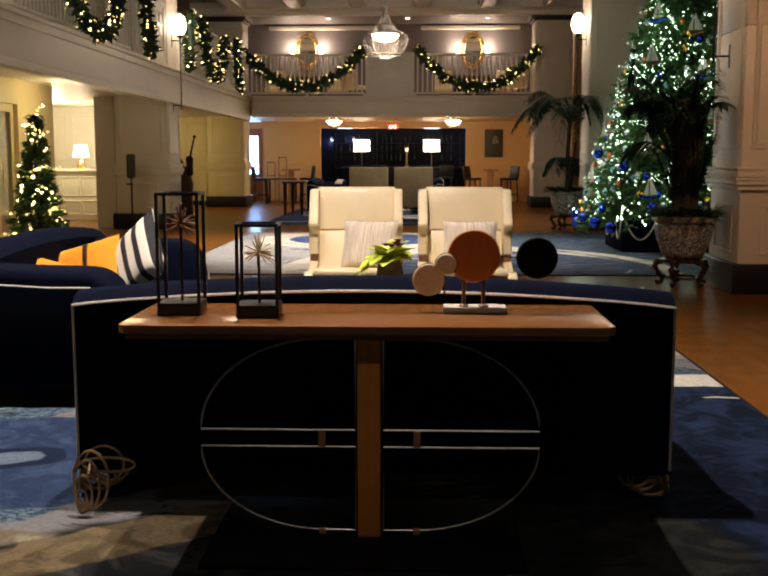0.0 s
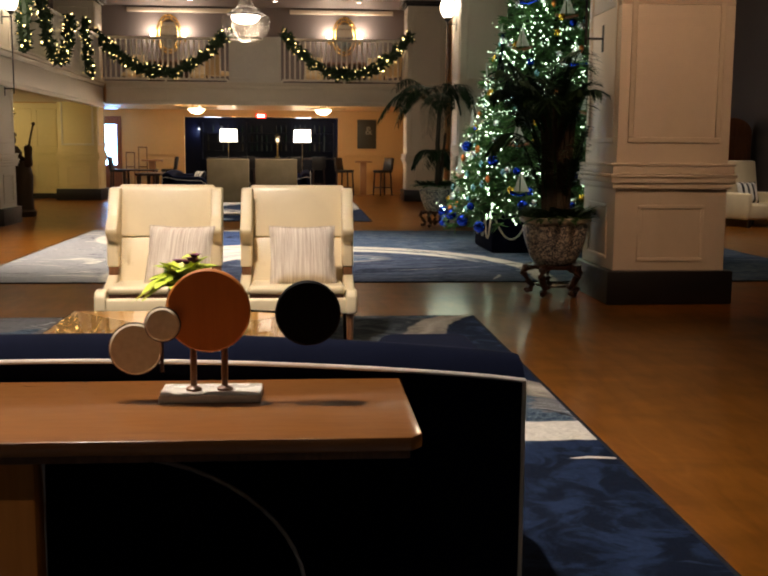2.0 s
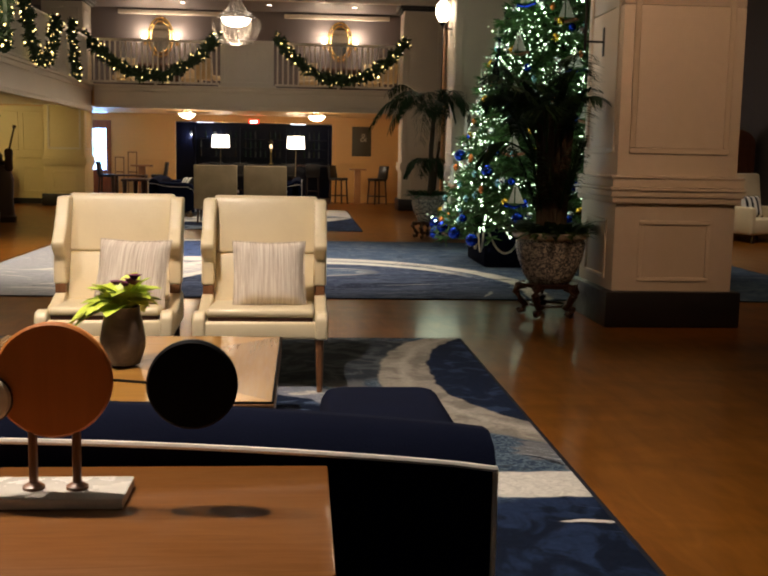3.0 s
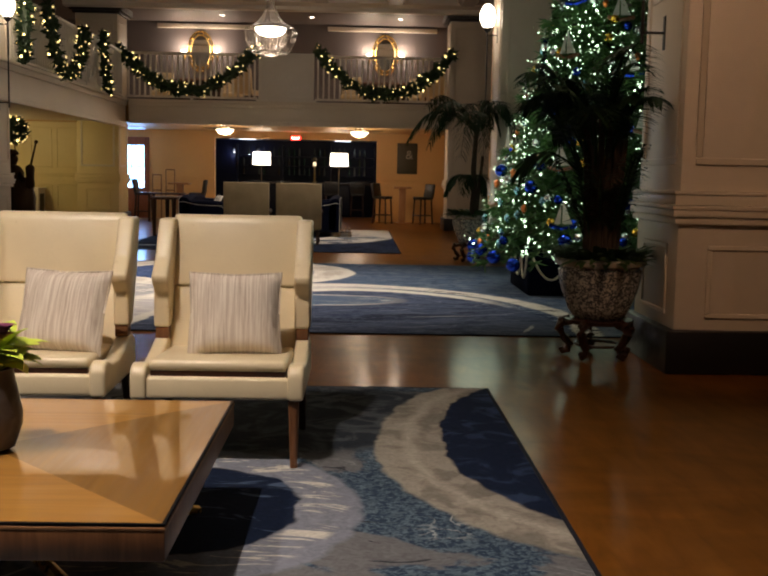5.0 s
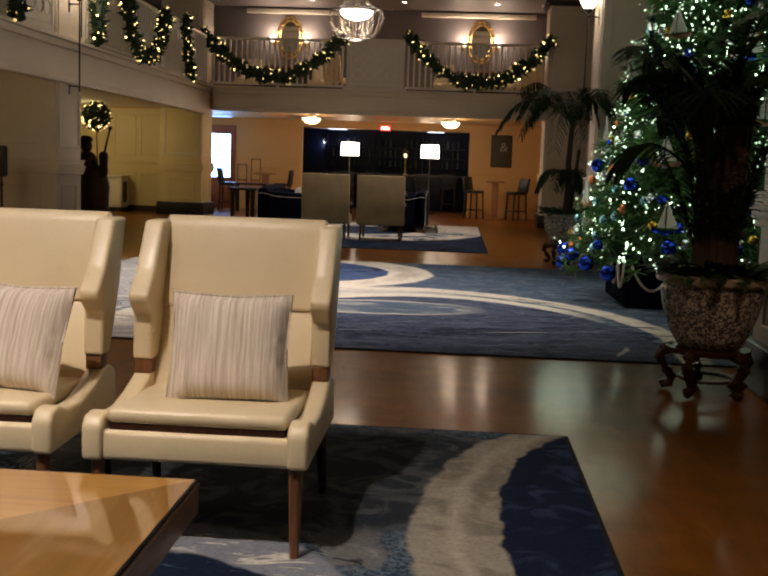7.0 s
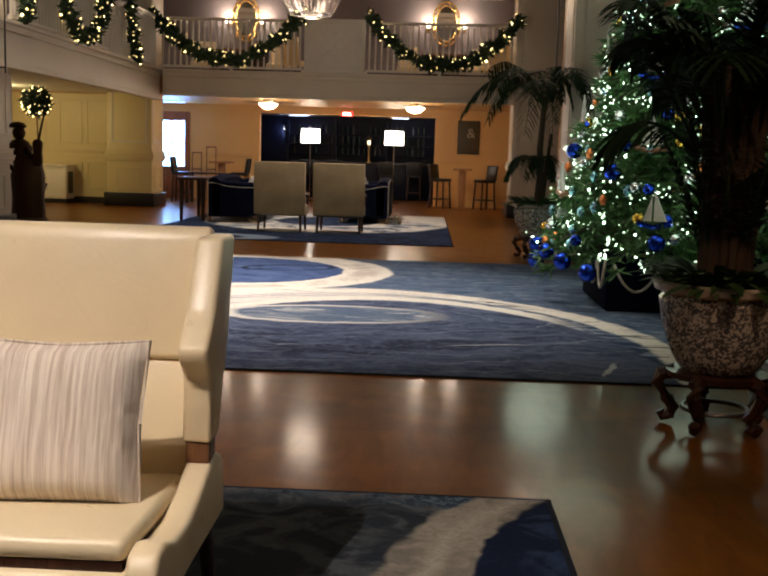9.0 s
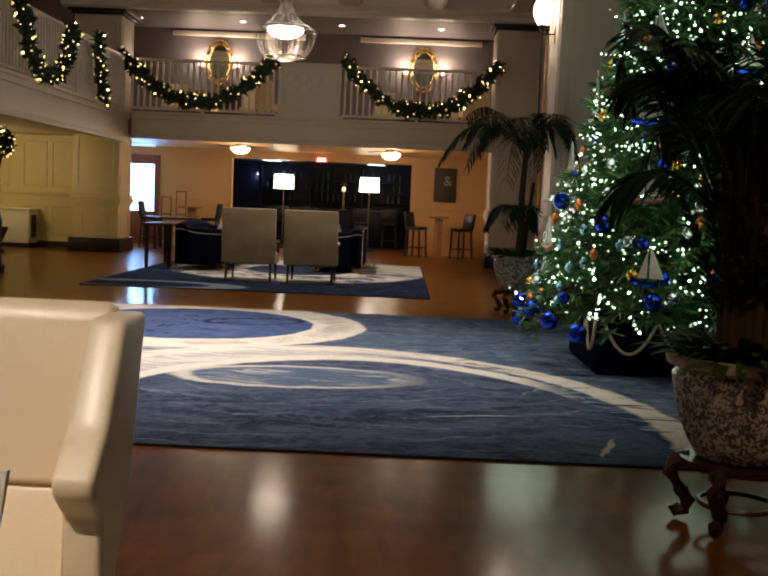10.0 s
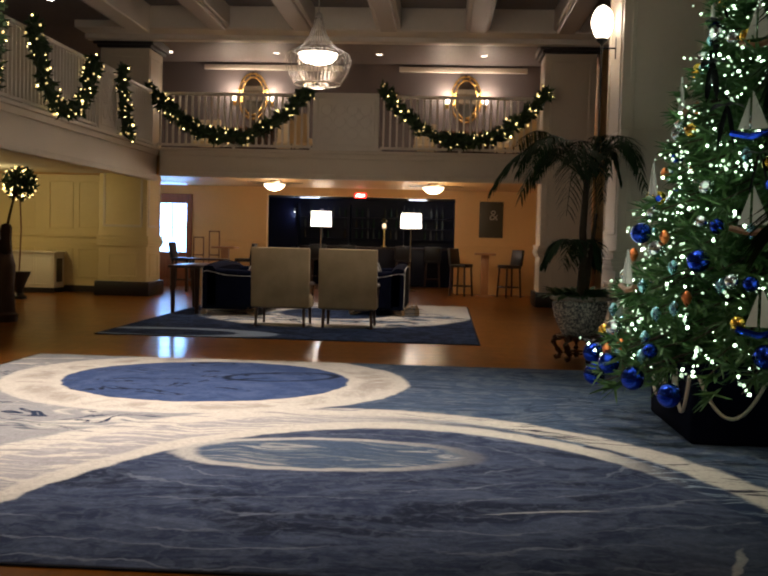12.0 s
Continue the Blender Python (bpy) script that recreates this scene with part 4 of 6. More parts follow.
def wing_chair(at, turn, label):
    """Low cream leather wing chair; it faces -y, its front at y = 0."""
    c = thing("wing_chair", label, "armchair", at, turn, "cream leather wing chairs")
    c.scale = (0.965, 0.95, 1.0)
    part("seat_base", box(-0.33, 0.33, 0.015, 0.76, 0.305, 0.405, 0.018, 3), LEATHER, c)
    part("seat_cushion", prism([(0.03, 0.426), (0.62, 0.385), (0.62, 0.450), (0.03, 0.478)], "x", -0.315, 0.315, 0.024, None, 4), LEATHER, c)
    # dark strip fills the slit under the cushion where shade falls
    part("cushion_shadow_gap", box(-0.305, 0.305, 0.04, 0.30, 0.400, 0.428), DARKWOOD, c, "dark strip standing in for the shade under the cushion")
    for sx in (-1, 1):
        prof = [(0.0, 0.305), (0.0, 0.42), (0.03, 0.455), (0.09, 0.46), (0.18, 0.43), (0.32, 0.425), (0.46, 0.455), (0.58, 0.49), (0.66, 0.50), (0.74, 0.47), (0.76, 0.305)]
        a, b = (0.318, 0.392) if sx > 0 else (-0.392, -0.318)
        part("side_panel", prism(prof, "x", a, b, 0.016, None, 3), LEATHER, c)
        wing = [(0.565, 0.545), (0.665, 0.545), (0.80, 0.80), (0.885, 1.065), (0.72, 1.065), (0.60, 0.88), (0.505, 0.80), (0.515, 0.765), (0.575, 0.715)]
        a, b = (0.312, 0.392) if sx > 0 else (-0.392, -0.312)
        part("wing", prism(wing, "x", a, b, 0.014, None, 3), LEATHER, c)
        part("wing_post", prism([(0.575, 0.49), (0.655, 0.49), (0.655, 0.55), (0.575, 0.55)], "x", a + 0.008, b - 0.008, 0.003), BROWNWOOD, c, "brown wooden post")
    back = [(0.60, 0.42), (0.70, 0.42), (0.82, 0.73), (0.725, 0.74)]
    part("backrest", prism(back, "x", -0.328, 0.328, 0.02, None, 3), LEATHER, c)
    head = [(0.705, 0.735), (0.82, 0.72), (0.905, 1.05), (0.885, 1.082), (0.845, 1.085), (0.82, 1.06)]
    part("headrest", prism(head, "x", -0.334, 0.334, 0.018, None, 3), LEATHER, c)
    for x in (-0.345, 0.345):
        part("leg", tube([(x, 0.05, 0.305), (x * 1.01, 0.04, 0.0)], 0.026, 10, None, False, 0.017), BROWNWOOD, c)
        part("leg", tube([(x, 0.70, 0.305), (x * 1.01, 0.78, 0.0)], 0.026, 10, None, False, 0.017), DARKWOOD, c)
    return c


wing_chair((0.662, 7.875, 0.012), 0, "cream leather wing chair with a striped pillow on tapered legs")
wing_chair((-0.205, 7.895, 0.012), 1.5, "cream leather wing chair with a striped pillow beside its twin")
pillow((0.705, 8.16, 0.462), 4, -19, STRIPED_BEIGE, "beige streaked pillow leaning in the cream chair", 0.43, 0.40, 0.14, "beige streaked pillows")
pillow((-0.115, 8.17, 0.462), -14, -19, STRIPED_BEIGE, "beige streaked pillow leaning in the cream chair", 0.44, 0.40, 0.14, "beige streaked pillows")

VENEER = []
for i, ax in enumerate((0, 1)):
    g_ = (0.92, 0.56)[i]
    VENEER.append(wood("table_veneer_%s" % "ab"[i], (0.36 * g_, 0.165 * g_, 0.030 * g_), (0.47 * g_, 0.235 * g_, 0.050 * g_), (0.56 * g_, 0.29 * g_, 0.075 * g_), 0.36, ax, 0.5, 1.0))
    VENEER[i].node_tree.nodes["Principled BSDF"].inputs["Coat IOR"].default_value = 2.3
    VENEER[i].node_tree.nodes["Principled BSDF"].inputs["Coat Roughness"].default_value = 0.02
tb = thing("coffee_table", "square coffee table with quartered wood veneer top", "coffee table", (0.09, 6.73, 0.012))
hw, hd = 0.70, 0.72
part("top_frame", box(-hw, hw, -hd, hd, 0.30, 0.395, 0.006), BROWNWOOD, tb)
edge = 0.009
corners = ((-hw + edge, -hd + edge), (hw - edge, -hd + edge), (hw - edge, hd - edge), (-hw + edge, hd - edge))
for i in range(4):
    a, b = corners[i], corners[(i + 1) % 4]
    part("veneer_quarter", prism((a, b, (0.0, 0.0)), "z", 0.3935, 0.402, 0.0), VENEER[i % 2], tb)
for a, b, c, d_ in ((-hw, hw, -hd, -hd + edge), (-hw, hw, hd - edge, hd), (-hw, -hw + edge, -hd + edge, hd - edge), (hw - edge, hw, -hd + edge, hd - edge)):
    part("border", box(a, b, c, d_, 0.394, 0.4015, 0.001), JET, tb, "thin black edge line")
    part("lipping", box(a - 0.001, b + 0.001, c - 0.001, d_ + 0.001, 0.383, 0.392, 0.001), TANWOOD, tb, "thin tan lipping")
for sx in (-1, 1):
    part("cross_leg", tube([(sx * 0.58, -0.58, 0.0), (sx * 0.1, -0.1, 0.16), (-sx * 0.3, 0.3, 0.30)], 0.022, 8), BRASS, tb)
    part("cross_leg", tube([(sx * 0.58, 0.58, 0.0), (sx * 0.1, 0.1, 0.16), (-sx * 0.3, -0.3, 0.30)], 0.022, 8), BRASS, tb)

k = Mat("mottled_clay", 0.32)
k.colour(k.ramp(k.noise(9, 5, None, 0.8), (0.3, (0.045, 0.034, 0.027)), (0.55, (0.10, 0.08, 0.066)), (0.75, (0.21, 0.175, 0.15))))
k.bump(k.noise(50, 3), 0.2, 0.004)
CLAY = k.m
vase = thing("vase", "mottled grey clay vase on the coffee table", "vase", (0.11, 6.69, 0.416))
part("body", lathe(((0.05, 0.0), (0.075, 0.01), (0.098, 0.08), (0.10, 0.12), (0.085, 0.20), (0.074, 0.255), (0.076, 0.262), (0.066, 0.262), (0.064, 0.2)), 28), CLAY, vase)


def blade(bm, base, direction, length, width, droop, segs=6, fold=0.25, lift=Vector((0, 0, 1))):
    """A curved leaf with a folded midrib."""
    d_ = direction.normalized()
    side = d_.cross(lift)
    side = side.normalized() if side.length > 1e-4 else Vector((1, 0, 0))
    up = side.cross(d_)
    last = None
    for i in range(segs + 1):
        t = i / segs
        p = base + d_ * length * t + Vector((0, 0, -1)) * droop * length * t * t
        w = width * max(0.02, math.sin(math.pi * min(1.0, 0.12 + 0.88 * t)) ** 0.7)
        row = (bm.verts.new(p - side * w + up * w * fold), bm.verts.new(p), bm.verts.new(p + side * w + up * w * fold))
        if last:
            bm.faces.new((last[0], last[1], row[1], row[0]))
            bm.faces.new((last[1], last[2], row[2], row[1]))
        last = row


rnd = random.Random(11)
plant = thing("potted_flower", "lime green leaves and plum blooms in the vase", "plant", (0.11, 6.69, 0.66))
for n_ in range(52):
    a = rnd.uniform(0, 2 * math.pi)
    el = rnd.uniform(0.15, 1.5)
    bm = bmesh.new()
    blade(bm, Vector((0.015 * math.cos(a), 0.015 * math.sin(a), rnd.uniform(0, 0.05))), Vector((math.cos(a), math.sin(a), el)), rnd.uniform(0.15, 0.225), rnd.uniform(0.044, 0.066), rnd.uniform(0.2, 0.7), 6)
    part("leaf", bm, LIME, plant)
for n_ in range(7):
    a = rnd.uniform(0, 2 * math.pi)
    part("leaf", (lambda b: (blade(b, Vector((-0.05, -0.02, 0.0)), Vector((-0.9 + 0.3 * math.cos(a), 0.5 * math.sin(a), 0.1)), rnd.uniform(0.16, 0.24), 0.03, 0.5, 6), b)[1])(bmesh.new()), LIME, plant)
for n_ in range(5):
    c = (rnd.uniform(-0.05, 0.07), rnd.uniform(-0.05, 0.03), rnd.uniform(0.10, 0.14))
    bm = bmesh.new()
    for j in range(6):
        a = j * math.pi / 3
        blade(bm, Vector(c), Vector((math.cos(a), math.sin(a), 0.9)), 0.052, 0.022, 0.3, 4)
    part("bloom", bm, PLUM, plant, "plum coloured bloom")


# ---------------------------------------------------------------- far seating group
def square_chair(at, turn):
    """Square-backed armchair with open wooden arms; faces +y, back at y = 0."""
    c = thing("armchair", "taupe square-backed armchair on dark wooden legs", "armchair", at, turn, "taupe armchairs")
    part("backrest", prism([(0.0, 0.28), (0.10, 0.28), (0.06, 1.14), (-0.05, 1.14)], "x", -0.42, 0.42, 0.018, None, 3), TAUPE, c)
    part("seat", box(-0.40, 0.40, 0.09, 0.74, 0.26, 0.44, 0.03, 3), TAUPE, c)
    for sx in (-1, 1):
        part("armrest", tube([(sx * 0.40, 0.06, 0.62), (sx * 0.41, 0.4, 0.63), (sx * 0.40, 0.66, 0.60)], 0.024, 8), DARKWOOD, c)
        part("arm_post", tube([(sx * 0.40, 0.62, 0.60), (sx * 0.385, 0.60, 0.30)], 0.018, 8), DARKWOOD, c)
        part("leg", tube([(sx * 0.34, 0.05, 0.28), (sx * 0.35, 0.0, 0.0)], 0.026, 8, None, False, 0.018), DARKWOOD, c)
        part("leg", tube([(sx * 0.34, 0.68, 0.28), (sx * 0.35, 0.70, 0.0)], 0.026, 8, None, False, 0.018), DARKWOOD, c)
    return c


square_chair((-0.82, 22.55, 0.012), 0)
square_chair((0.15, 22.55, 0.012), 0)
sofa((-2.38, 25.5, 0.012), -90, "navy velvet sofa with pillows in the far seating group")
sofa((0.86, 26.3, 0.012), 90, "navy velvet sofa with a striped pillow in the far group")
pillow((-1.75, 24.95, 0.45), -60, -24, BOLD, "striped pillow on the far navy sofa", 0.46, 0.44, 0.15)
pillow((-1.85, 25.35, 0.45), -80, -24, ORANGE, "orange pillow on the far navy sofa", 0.46, 0.36, 0.15)
pillow((0.42, 25.55, 0.45), 70, -20, BOLD, "striped pillow on the far navy sofa", 0.50, 0.50, 0.15)
pillow((-0.05, 25.9, 0.45), 60, -20, ORANGE, "orange pillow in the far seating group", 0.40, 0.40, 0.15)
desk = thing("console_table", "dark glossy console table beside the far sofa", "console table", (-2.72, 25.3, 0.012))
part("tabletop", box(-0.27, 0.27, -0.80, 0.80, 0.74, 0.79, 0.008), DARKWOOD, desk)
for x in (-0.20, 0.20):
    for y in (-0.72, 0.72):
        part("leg", tube([(x, y, 0.74), (x, y, 0.0)], 0.05, 10, None, False, 0.032), DARKWOOD, desk)

# ---------------------------------------------------------------- galleries: balustrades, mirrors, lamps
def balustrade(name, along, a, b, at, label):
    """Turned-square balusters between two rails, from a to b."""
    ob = thing(name, label, "railing", (0, 0, 0), 0, "white gallery railings")

    def bar(p, q, r, s, z0, z1, bev=0.004):
        return box(p, q, at + r, at + s, z0, z1, bev, 1) if along == "x" else box(at + r, at + s, p, q, z0, z1, bev, 1)
    part("handrail", bar(a, b, -0.05, 0.05, RAIL - 0.06, RAIL, 0.012), IVORY, ob)
    part("bottom_rail", bar(a, b, -0.03, 0.03, LEDGE + 0.05, LEDGE + 0.10), IVORY, ob)
    n = max(2, round((b - a) / 0.135))
    first = None
    for i in range(n):
        p = a + (i + 0.5) * (b - a) / n
        if first is None:
            first = part("baluster", box(-0.02, 0.02, -0.02, 0.02, LEDGE + 0.10, RAIL - 0.06), IVORY, ob)
        o = first if i == 0 else first.copy()
        if i:
            scene.collection.objects.link(o)
        o.location = (p, at, 0) if along == "x" else (at, p, 0)
    m = max(1, round((b - a) / 1.6))
    for i in range(m + 1):
        p = a + i * (b - a) / m
        part("foot", bar(p - 0.03, p + 0.03, -0.03, 0.03, LEDGE, LEDGE + 0.06), IVORY, ob)
    return ob


YR = YF + 0.02
balustrade("balustrade", "x", XL + 0.02, -1.25, YR, "white balustrade of the far gallery behind a garland")
balustrade("balustrade", "x", 0.15, XR - 0.02, YR, "white balustrade of the far gallery behind a garland")
XB = XL - 0.06
for a, b in ((11.5, 17.3), (20.75, 25.35), (26.35, YF - 0.02)):
    balustrade("balustrade", "y", a, b, XB, "white balustrade of the side gallery behind a garland")


def gallery_panel(along, a, b, at, out):
    ob = thing("parapet", "solid white gallery panel with fretwork relief", "panel")
    h0, h1 = LEDGE, RAIL + 0.03
    part("board", box(a, b, at - 0.05, at + 0.05, h0, h1, 0.01) if along == "x" else box(at - 0.05, at + 0.05, a, b, h0, h1, 0.01), IVORY, ob)
    bm = bmesh.new()
    panel_frame(bm, along, a + 0.08, b - 0.08, h0 + 0.1, h1 - 0.1, at + out * 0.05, out * 0.015, 0.03)
    part("moulding", bm, IVORY, ob)
    bm = bmesh.new()
    n = max(2, int((b - a - 0.2) / 0.26))
    for i in range(n):
        for j in range(3):
            c = a + 0.14 + (i + 0.5) * (b - a - 0.28) / n
            z = h0 + 0.22 + (j + 0.5) * (h1 - h0 - 0.44) / 3
            pts = []
            for q in range(16):
                ang = 2 * math.pi * q / 16
                u, w = c + 0.115 * math.cos(ang), z + 0.115 * math.sin(ang)
                pts.append((u, at + out * 0.055, w) if along == "x" else (at + out * 0.055, u, w))
            tube(pts, 0.010, 5, bm, True)
    tagged(part("fretwork", bm, IVORY, ob), "", "", "", "stuff")
    return ob


gallery_panel("x", -1.22, 0.12, YR, -1)
gallery_panel("y", 25.38, 26.32, XB, 1)
gallery_panel("y", 17.33, 19.5, XB, 1)
gallery_panel("y", 9.0, 11.45, XB, 1)


def needles(name, sprays, material, parent, blades, length, width, seed, label=""):
    """Many short flat leaves round points: sprays are (place, direction)."""
    r = random.Random(seed)
    verts, faces = [], []
    for p, d_ in sprays:
        for _ in range(blades):
            q = (d_ * 0.9 + Vector((r.gauss(0, 0.55), r.gauss(0, 0.55), r.gauss(0, 0.45)))).normalized()
            side = q.cross(Vector((r.gauss(0, 1), r.gauss(0, 1), r.gauss(0, 1)))).normalized() * width * r.uniform(0.7, 1.3)
            l_ = length * r.uniform(0.6, 1.25)
            o = p + Vector((r.gauss(0, 0.012), r.gauss(0, 0.012), r.gauss(0, 0.012)))
            i = len(verts)
            verts += [o - side * 0.5, o + side * 0.5, o + q * l_ * 0.6 + side * 0.45, o + q * l_, o + q * l_ * 0.6 - side * 0.45]
            faces.append((i, i + 1, i + 2, i + 3, i + 4))
    data = bpy.data.meshes.new(name)
    data.from_pydata([tuple(v_) for v_ in verts], [], faces)
    data.materials.append(material)
    ob = new(name, data)
    ob.parent = parent
    return tagged(ob, label, "", "", "stuff")


def twinkles(name, places, r, material, parent, label):
    unit = bmesh.new()
    bmesh.ops.create_icosphere(unit, subdivisions=1, radius=1.0)
    bv = [v_.co.copy() for v_ in unit.verts]
    bf = [[v_.index for v_ in f.verts] for f in unit.faces]
    unit.free()
    verts, faces = [], []
    vary = random.Random(len(places))
    for p in places:
        i = len(verts)
        rr = r * vary.choice((0.5, 0.7, 0.9, 1.15))
        verts += [tuple(p + q * rr) for q in bv]
        faces += [[j + i for j in f] for f in bf]
    data = bpy.data.meshes.new(name)
    data.from_pydata(verts, [], faces)
    data.materials.append(material)
    data.shade_smooth()
    ob = new(name, data)
    ob.parent = parent
    return tagged(ob, label, "", "", "stuff")


def garland(points, seed, label, thick=0.13, dense=34):
    """A lit fir garland along a line of points."""
    g = thing("garland", label, "garland", (0, 0, 0), 0, "lit fir garlands")
    pts = [Vector(p) for p in points]
    r = random.Random(seed)
    total = sum((b - a).length for a, b in zip(pts, pts[1:]))
    sprays, lights = [], []
    for a, b in zip(pts, pts[1:]):
        n = max(1, int((b - a).length * dense))
        for i in range(n):
            p = a.lerp(b, (i + r.random()) / n)
            d_ = Vector((r.gauss(0, 1), r.gauss(0, 1), r.gauss(0, 1))).normalized()
            sprays.append((p + d_ * thick * 0.25 * r.random(), d_))
            if r.random() < 0.95:
                lights.append(p + d_ * thick * r.uniform(0.65, 0.95))
    part("rope_core", tube(pts, thick * 0.42, 7), GREENS, g)
    needles("greenery", sprays, GREENS, g, 18, thick * 0.82, thick * 0.26, seed)
    twinkles("light_string", lights, 0.0185, TWINKLE_W, g, "warm white fairy lights")
    return g


def swag(a, b, low, n=16, full=2.0):
    a, b = Vector(a), Vector(b)
    out = []
    for i in range(n + 1):
        t = i / n
        p = a.lerp(b, t)
        p.z -= (p.z - low) * (1 - abs(2 * t - 1) ** full)
        out.append(p)
    return out


YG = YF - 0.14
garland(swag((-4.58, YG, 4.27), (-1.25, YG, 4.30), 3.28), 1, "lit fir garland draped on the far balustrade", 0.22)
garland(swag((0.18, YG, 4.27), (3.48, YG, 4.27), 3.28), 2, "lit fir garland draped on the far balustrade", 0.22)
XG = XL + 0.14
garland(swag((XG, 22.2, 4.22), (XG, 24.7, 4.15), 3.16, 18, 2.8), 3, "lit fir garland draped on the side balustrade", 0.185)
garland([(XG, 26.15, 4.25), (XG, 26.2, 3.8), (XG, 26.35, 3.35), (XG, 26.6, 3.08)], 4, "lit fir garland hanging down the side balustrade", 0.18)
garland(swag((XG, 13.7, 4.2), (XG, 16.3, 4.2), 3.14, 18, 2.8), 5, "lit fir garland draped on the side balustrade", 0.185)
garland([(XG, 17.65, 4.25), (XG, 17.7, 3.8), (XG, 17.8, 3.35), (XG, 18.0, 3.06)], 6, "lit fir garland hanging down the side balustrade", 0.18)
garland([(XG, 20.95, 4.2), (XG, 20.95, 3.6), (XG, 20.9, 3.08)], 7, "lit fir garland hanging down the side balustrade", 0.18)

k = Mat("mirror_glass", 0.03, 1.0)
k.colour((0.85, 0.85, 0.83))
MIRROR = k.m


def oval_mirror(x):
    m = thing("oval_mirror", "oval mirror in a gilt bamboo frame on the slate wall", "mirror", (x, YB - 0.005, 4.73), 0, "gilt oval mirrors")
    bm = lathe(((1.0, -0.01), (1.0, 0.0)), 40)
    for v_ in bm.verts:
        v_.co = Vector((v_.co.x * 0.27, v_.co.z - 0.02, v_.co.y * 0.45))
    part("glass", bm, MIRROR, m)
    for rx, rz, t_ in ((0.275, 0.455, 0.022), (0.36, 0.55, 0.024)):
        part("frame", tube([(rx * math.cos(a), -0.035, rz * math.sin(a)) for a in [2 * math.pi * i / 44 for i in range(44)]], t_, 8, None, True), BRASS, m)
    for i in range(12):
        a = 2 * math.pi * (i + 0.5) / 12
        part("tie", tube([(0.275 * math.cos(a), -0.035, 0.455 * math.sin(a)), (0.36 * math.cos(a), -0.035, 0.55 * math.sin(a))], 0.018, 8), BRASS, m)
    return m


def wall_sconce(x, z=4.62):
    s = thing("wall_sconce", "small lit wall sconce beside the gilt mirror", "wall lamp", (x, YB, z), 0, "mirror sconces")
    part("back_plate", box(-0.04, 0.04, -0.02, 0.0, -0.12, 0.06, 0.006), BRASS, s)
    part("arm", tube([(0, -0.02, -0.05), (0, -0.10, -0.05), (0, -0.12, 0.0)], 0.010, 8), BRASS, s)
    part("shade", lathe(((0.055, 0.0), (0.085, 0.12), (0.080, 0.12), (0.05, 0.004)), 20, None, (0, -0.12, 0.0)), SHADE, s, "glowing cream shade")
    lamp("sconce_light", "POINT", (x, YB - 0.24, z + 0.18), 34, SOFT, 0.17)


for x in (-3.29, 1.94):
    oval_mirror(x)
    wall_sconce(x - 0.46), wall_sconce(x + 0.46)
    cab = thing("sideboard", "dark wooden sideboard under the gallery mirror", "sideboard", (x, YB - 0.25, LEDGE - 0.02))
    part("body", box(-0.6, 0.6, -0.2, 0.22, 0.12, 0.85, 0.01), DARKWOOD, cab)
    part("top", box(-0.63, 0.63, -0.23, 0.24, 0.85, 0.89, 0.008), BROWNWOOD, cab)
    for sx in (-0.55, 0.55):
        part("leg", box(sx - 0.03, sx + 0.03, -0.17, -0.11, 0.0, 0.12), DARKWOOD, cab)
        part("leg", box(sx - 0.03, sx + 0.03, 0.13, 0.19, 0.0, 0.12), DARKWOOD, cab)


def upper_chair(x, y, turn):
    c = thing("gallery_chair", "pale yellow upholstered chair on the gallery", "chair", (x, y, LEDGE - 0.02), turn, "gallery chairs")
    part("seat", box(-0.28, 0.28, -0.28, 0.28, 0.36, 0.48, 0.03), LEATHER, c)
    part("backrest", prism([(0.22, 0.44), (0.30, 0.44), (0.36, 1.02), (0.29, 1.02)], "x", -0.27, 0.27, 0.02), LEATHER, c)
    for sx in (-0.23, 0.23):
        for sy in (-0.23, 0.23):
            part("leg", tube([(sx, sy, 0.37), (sx, sy, 0.0)], 0.02, 8), DARKWOOD, c)


for x, y, t_ in ((-2.3, 32.3, 0), (-4.2, 32.2, 0), (1.0, 32.3, 0), (2.9, 32.3, 0), (-1.7, 31.3, 150), (3.1, 31.0, 200)):
    upper_chair(x, y, t_)


def downlight(x, y, z, power=0, spot=110, aim=None, tint=(1.0, 0.83, 0.68)):
    d_ = thing("downlight", "small round recessed ceiling downlight", "ceiling light", (x, y, z), 0, "recessed downlights")
    part("trim_ring", tube([(0.075 * math.cos(a), 0.075 * math.sin(a), -0.004) for a in [2 * math.pi * i / 24 for i in range(24)]], 0.012, 6, None, True), IVORY, d_)
    part("lens", lathe(((0.066, -0.008), (0.066, 0.0)), 20), CAN, d_)
    if power:
        lamp("downlight_beam", "SPOT", (x, y, z - 0.03), power, tint, 0.07, aim, spot, 0.7)


for x in (-5.0, -2.5, -0.1, 2.3):
    downlight(x, 31.8, 5.55, 30)
for y in (14.0, 17.5, 23.2, 26.2):
    downlight(-5.65, y, 5.45, 25)

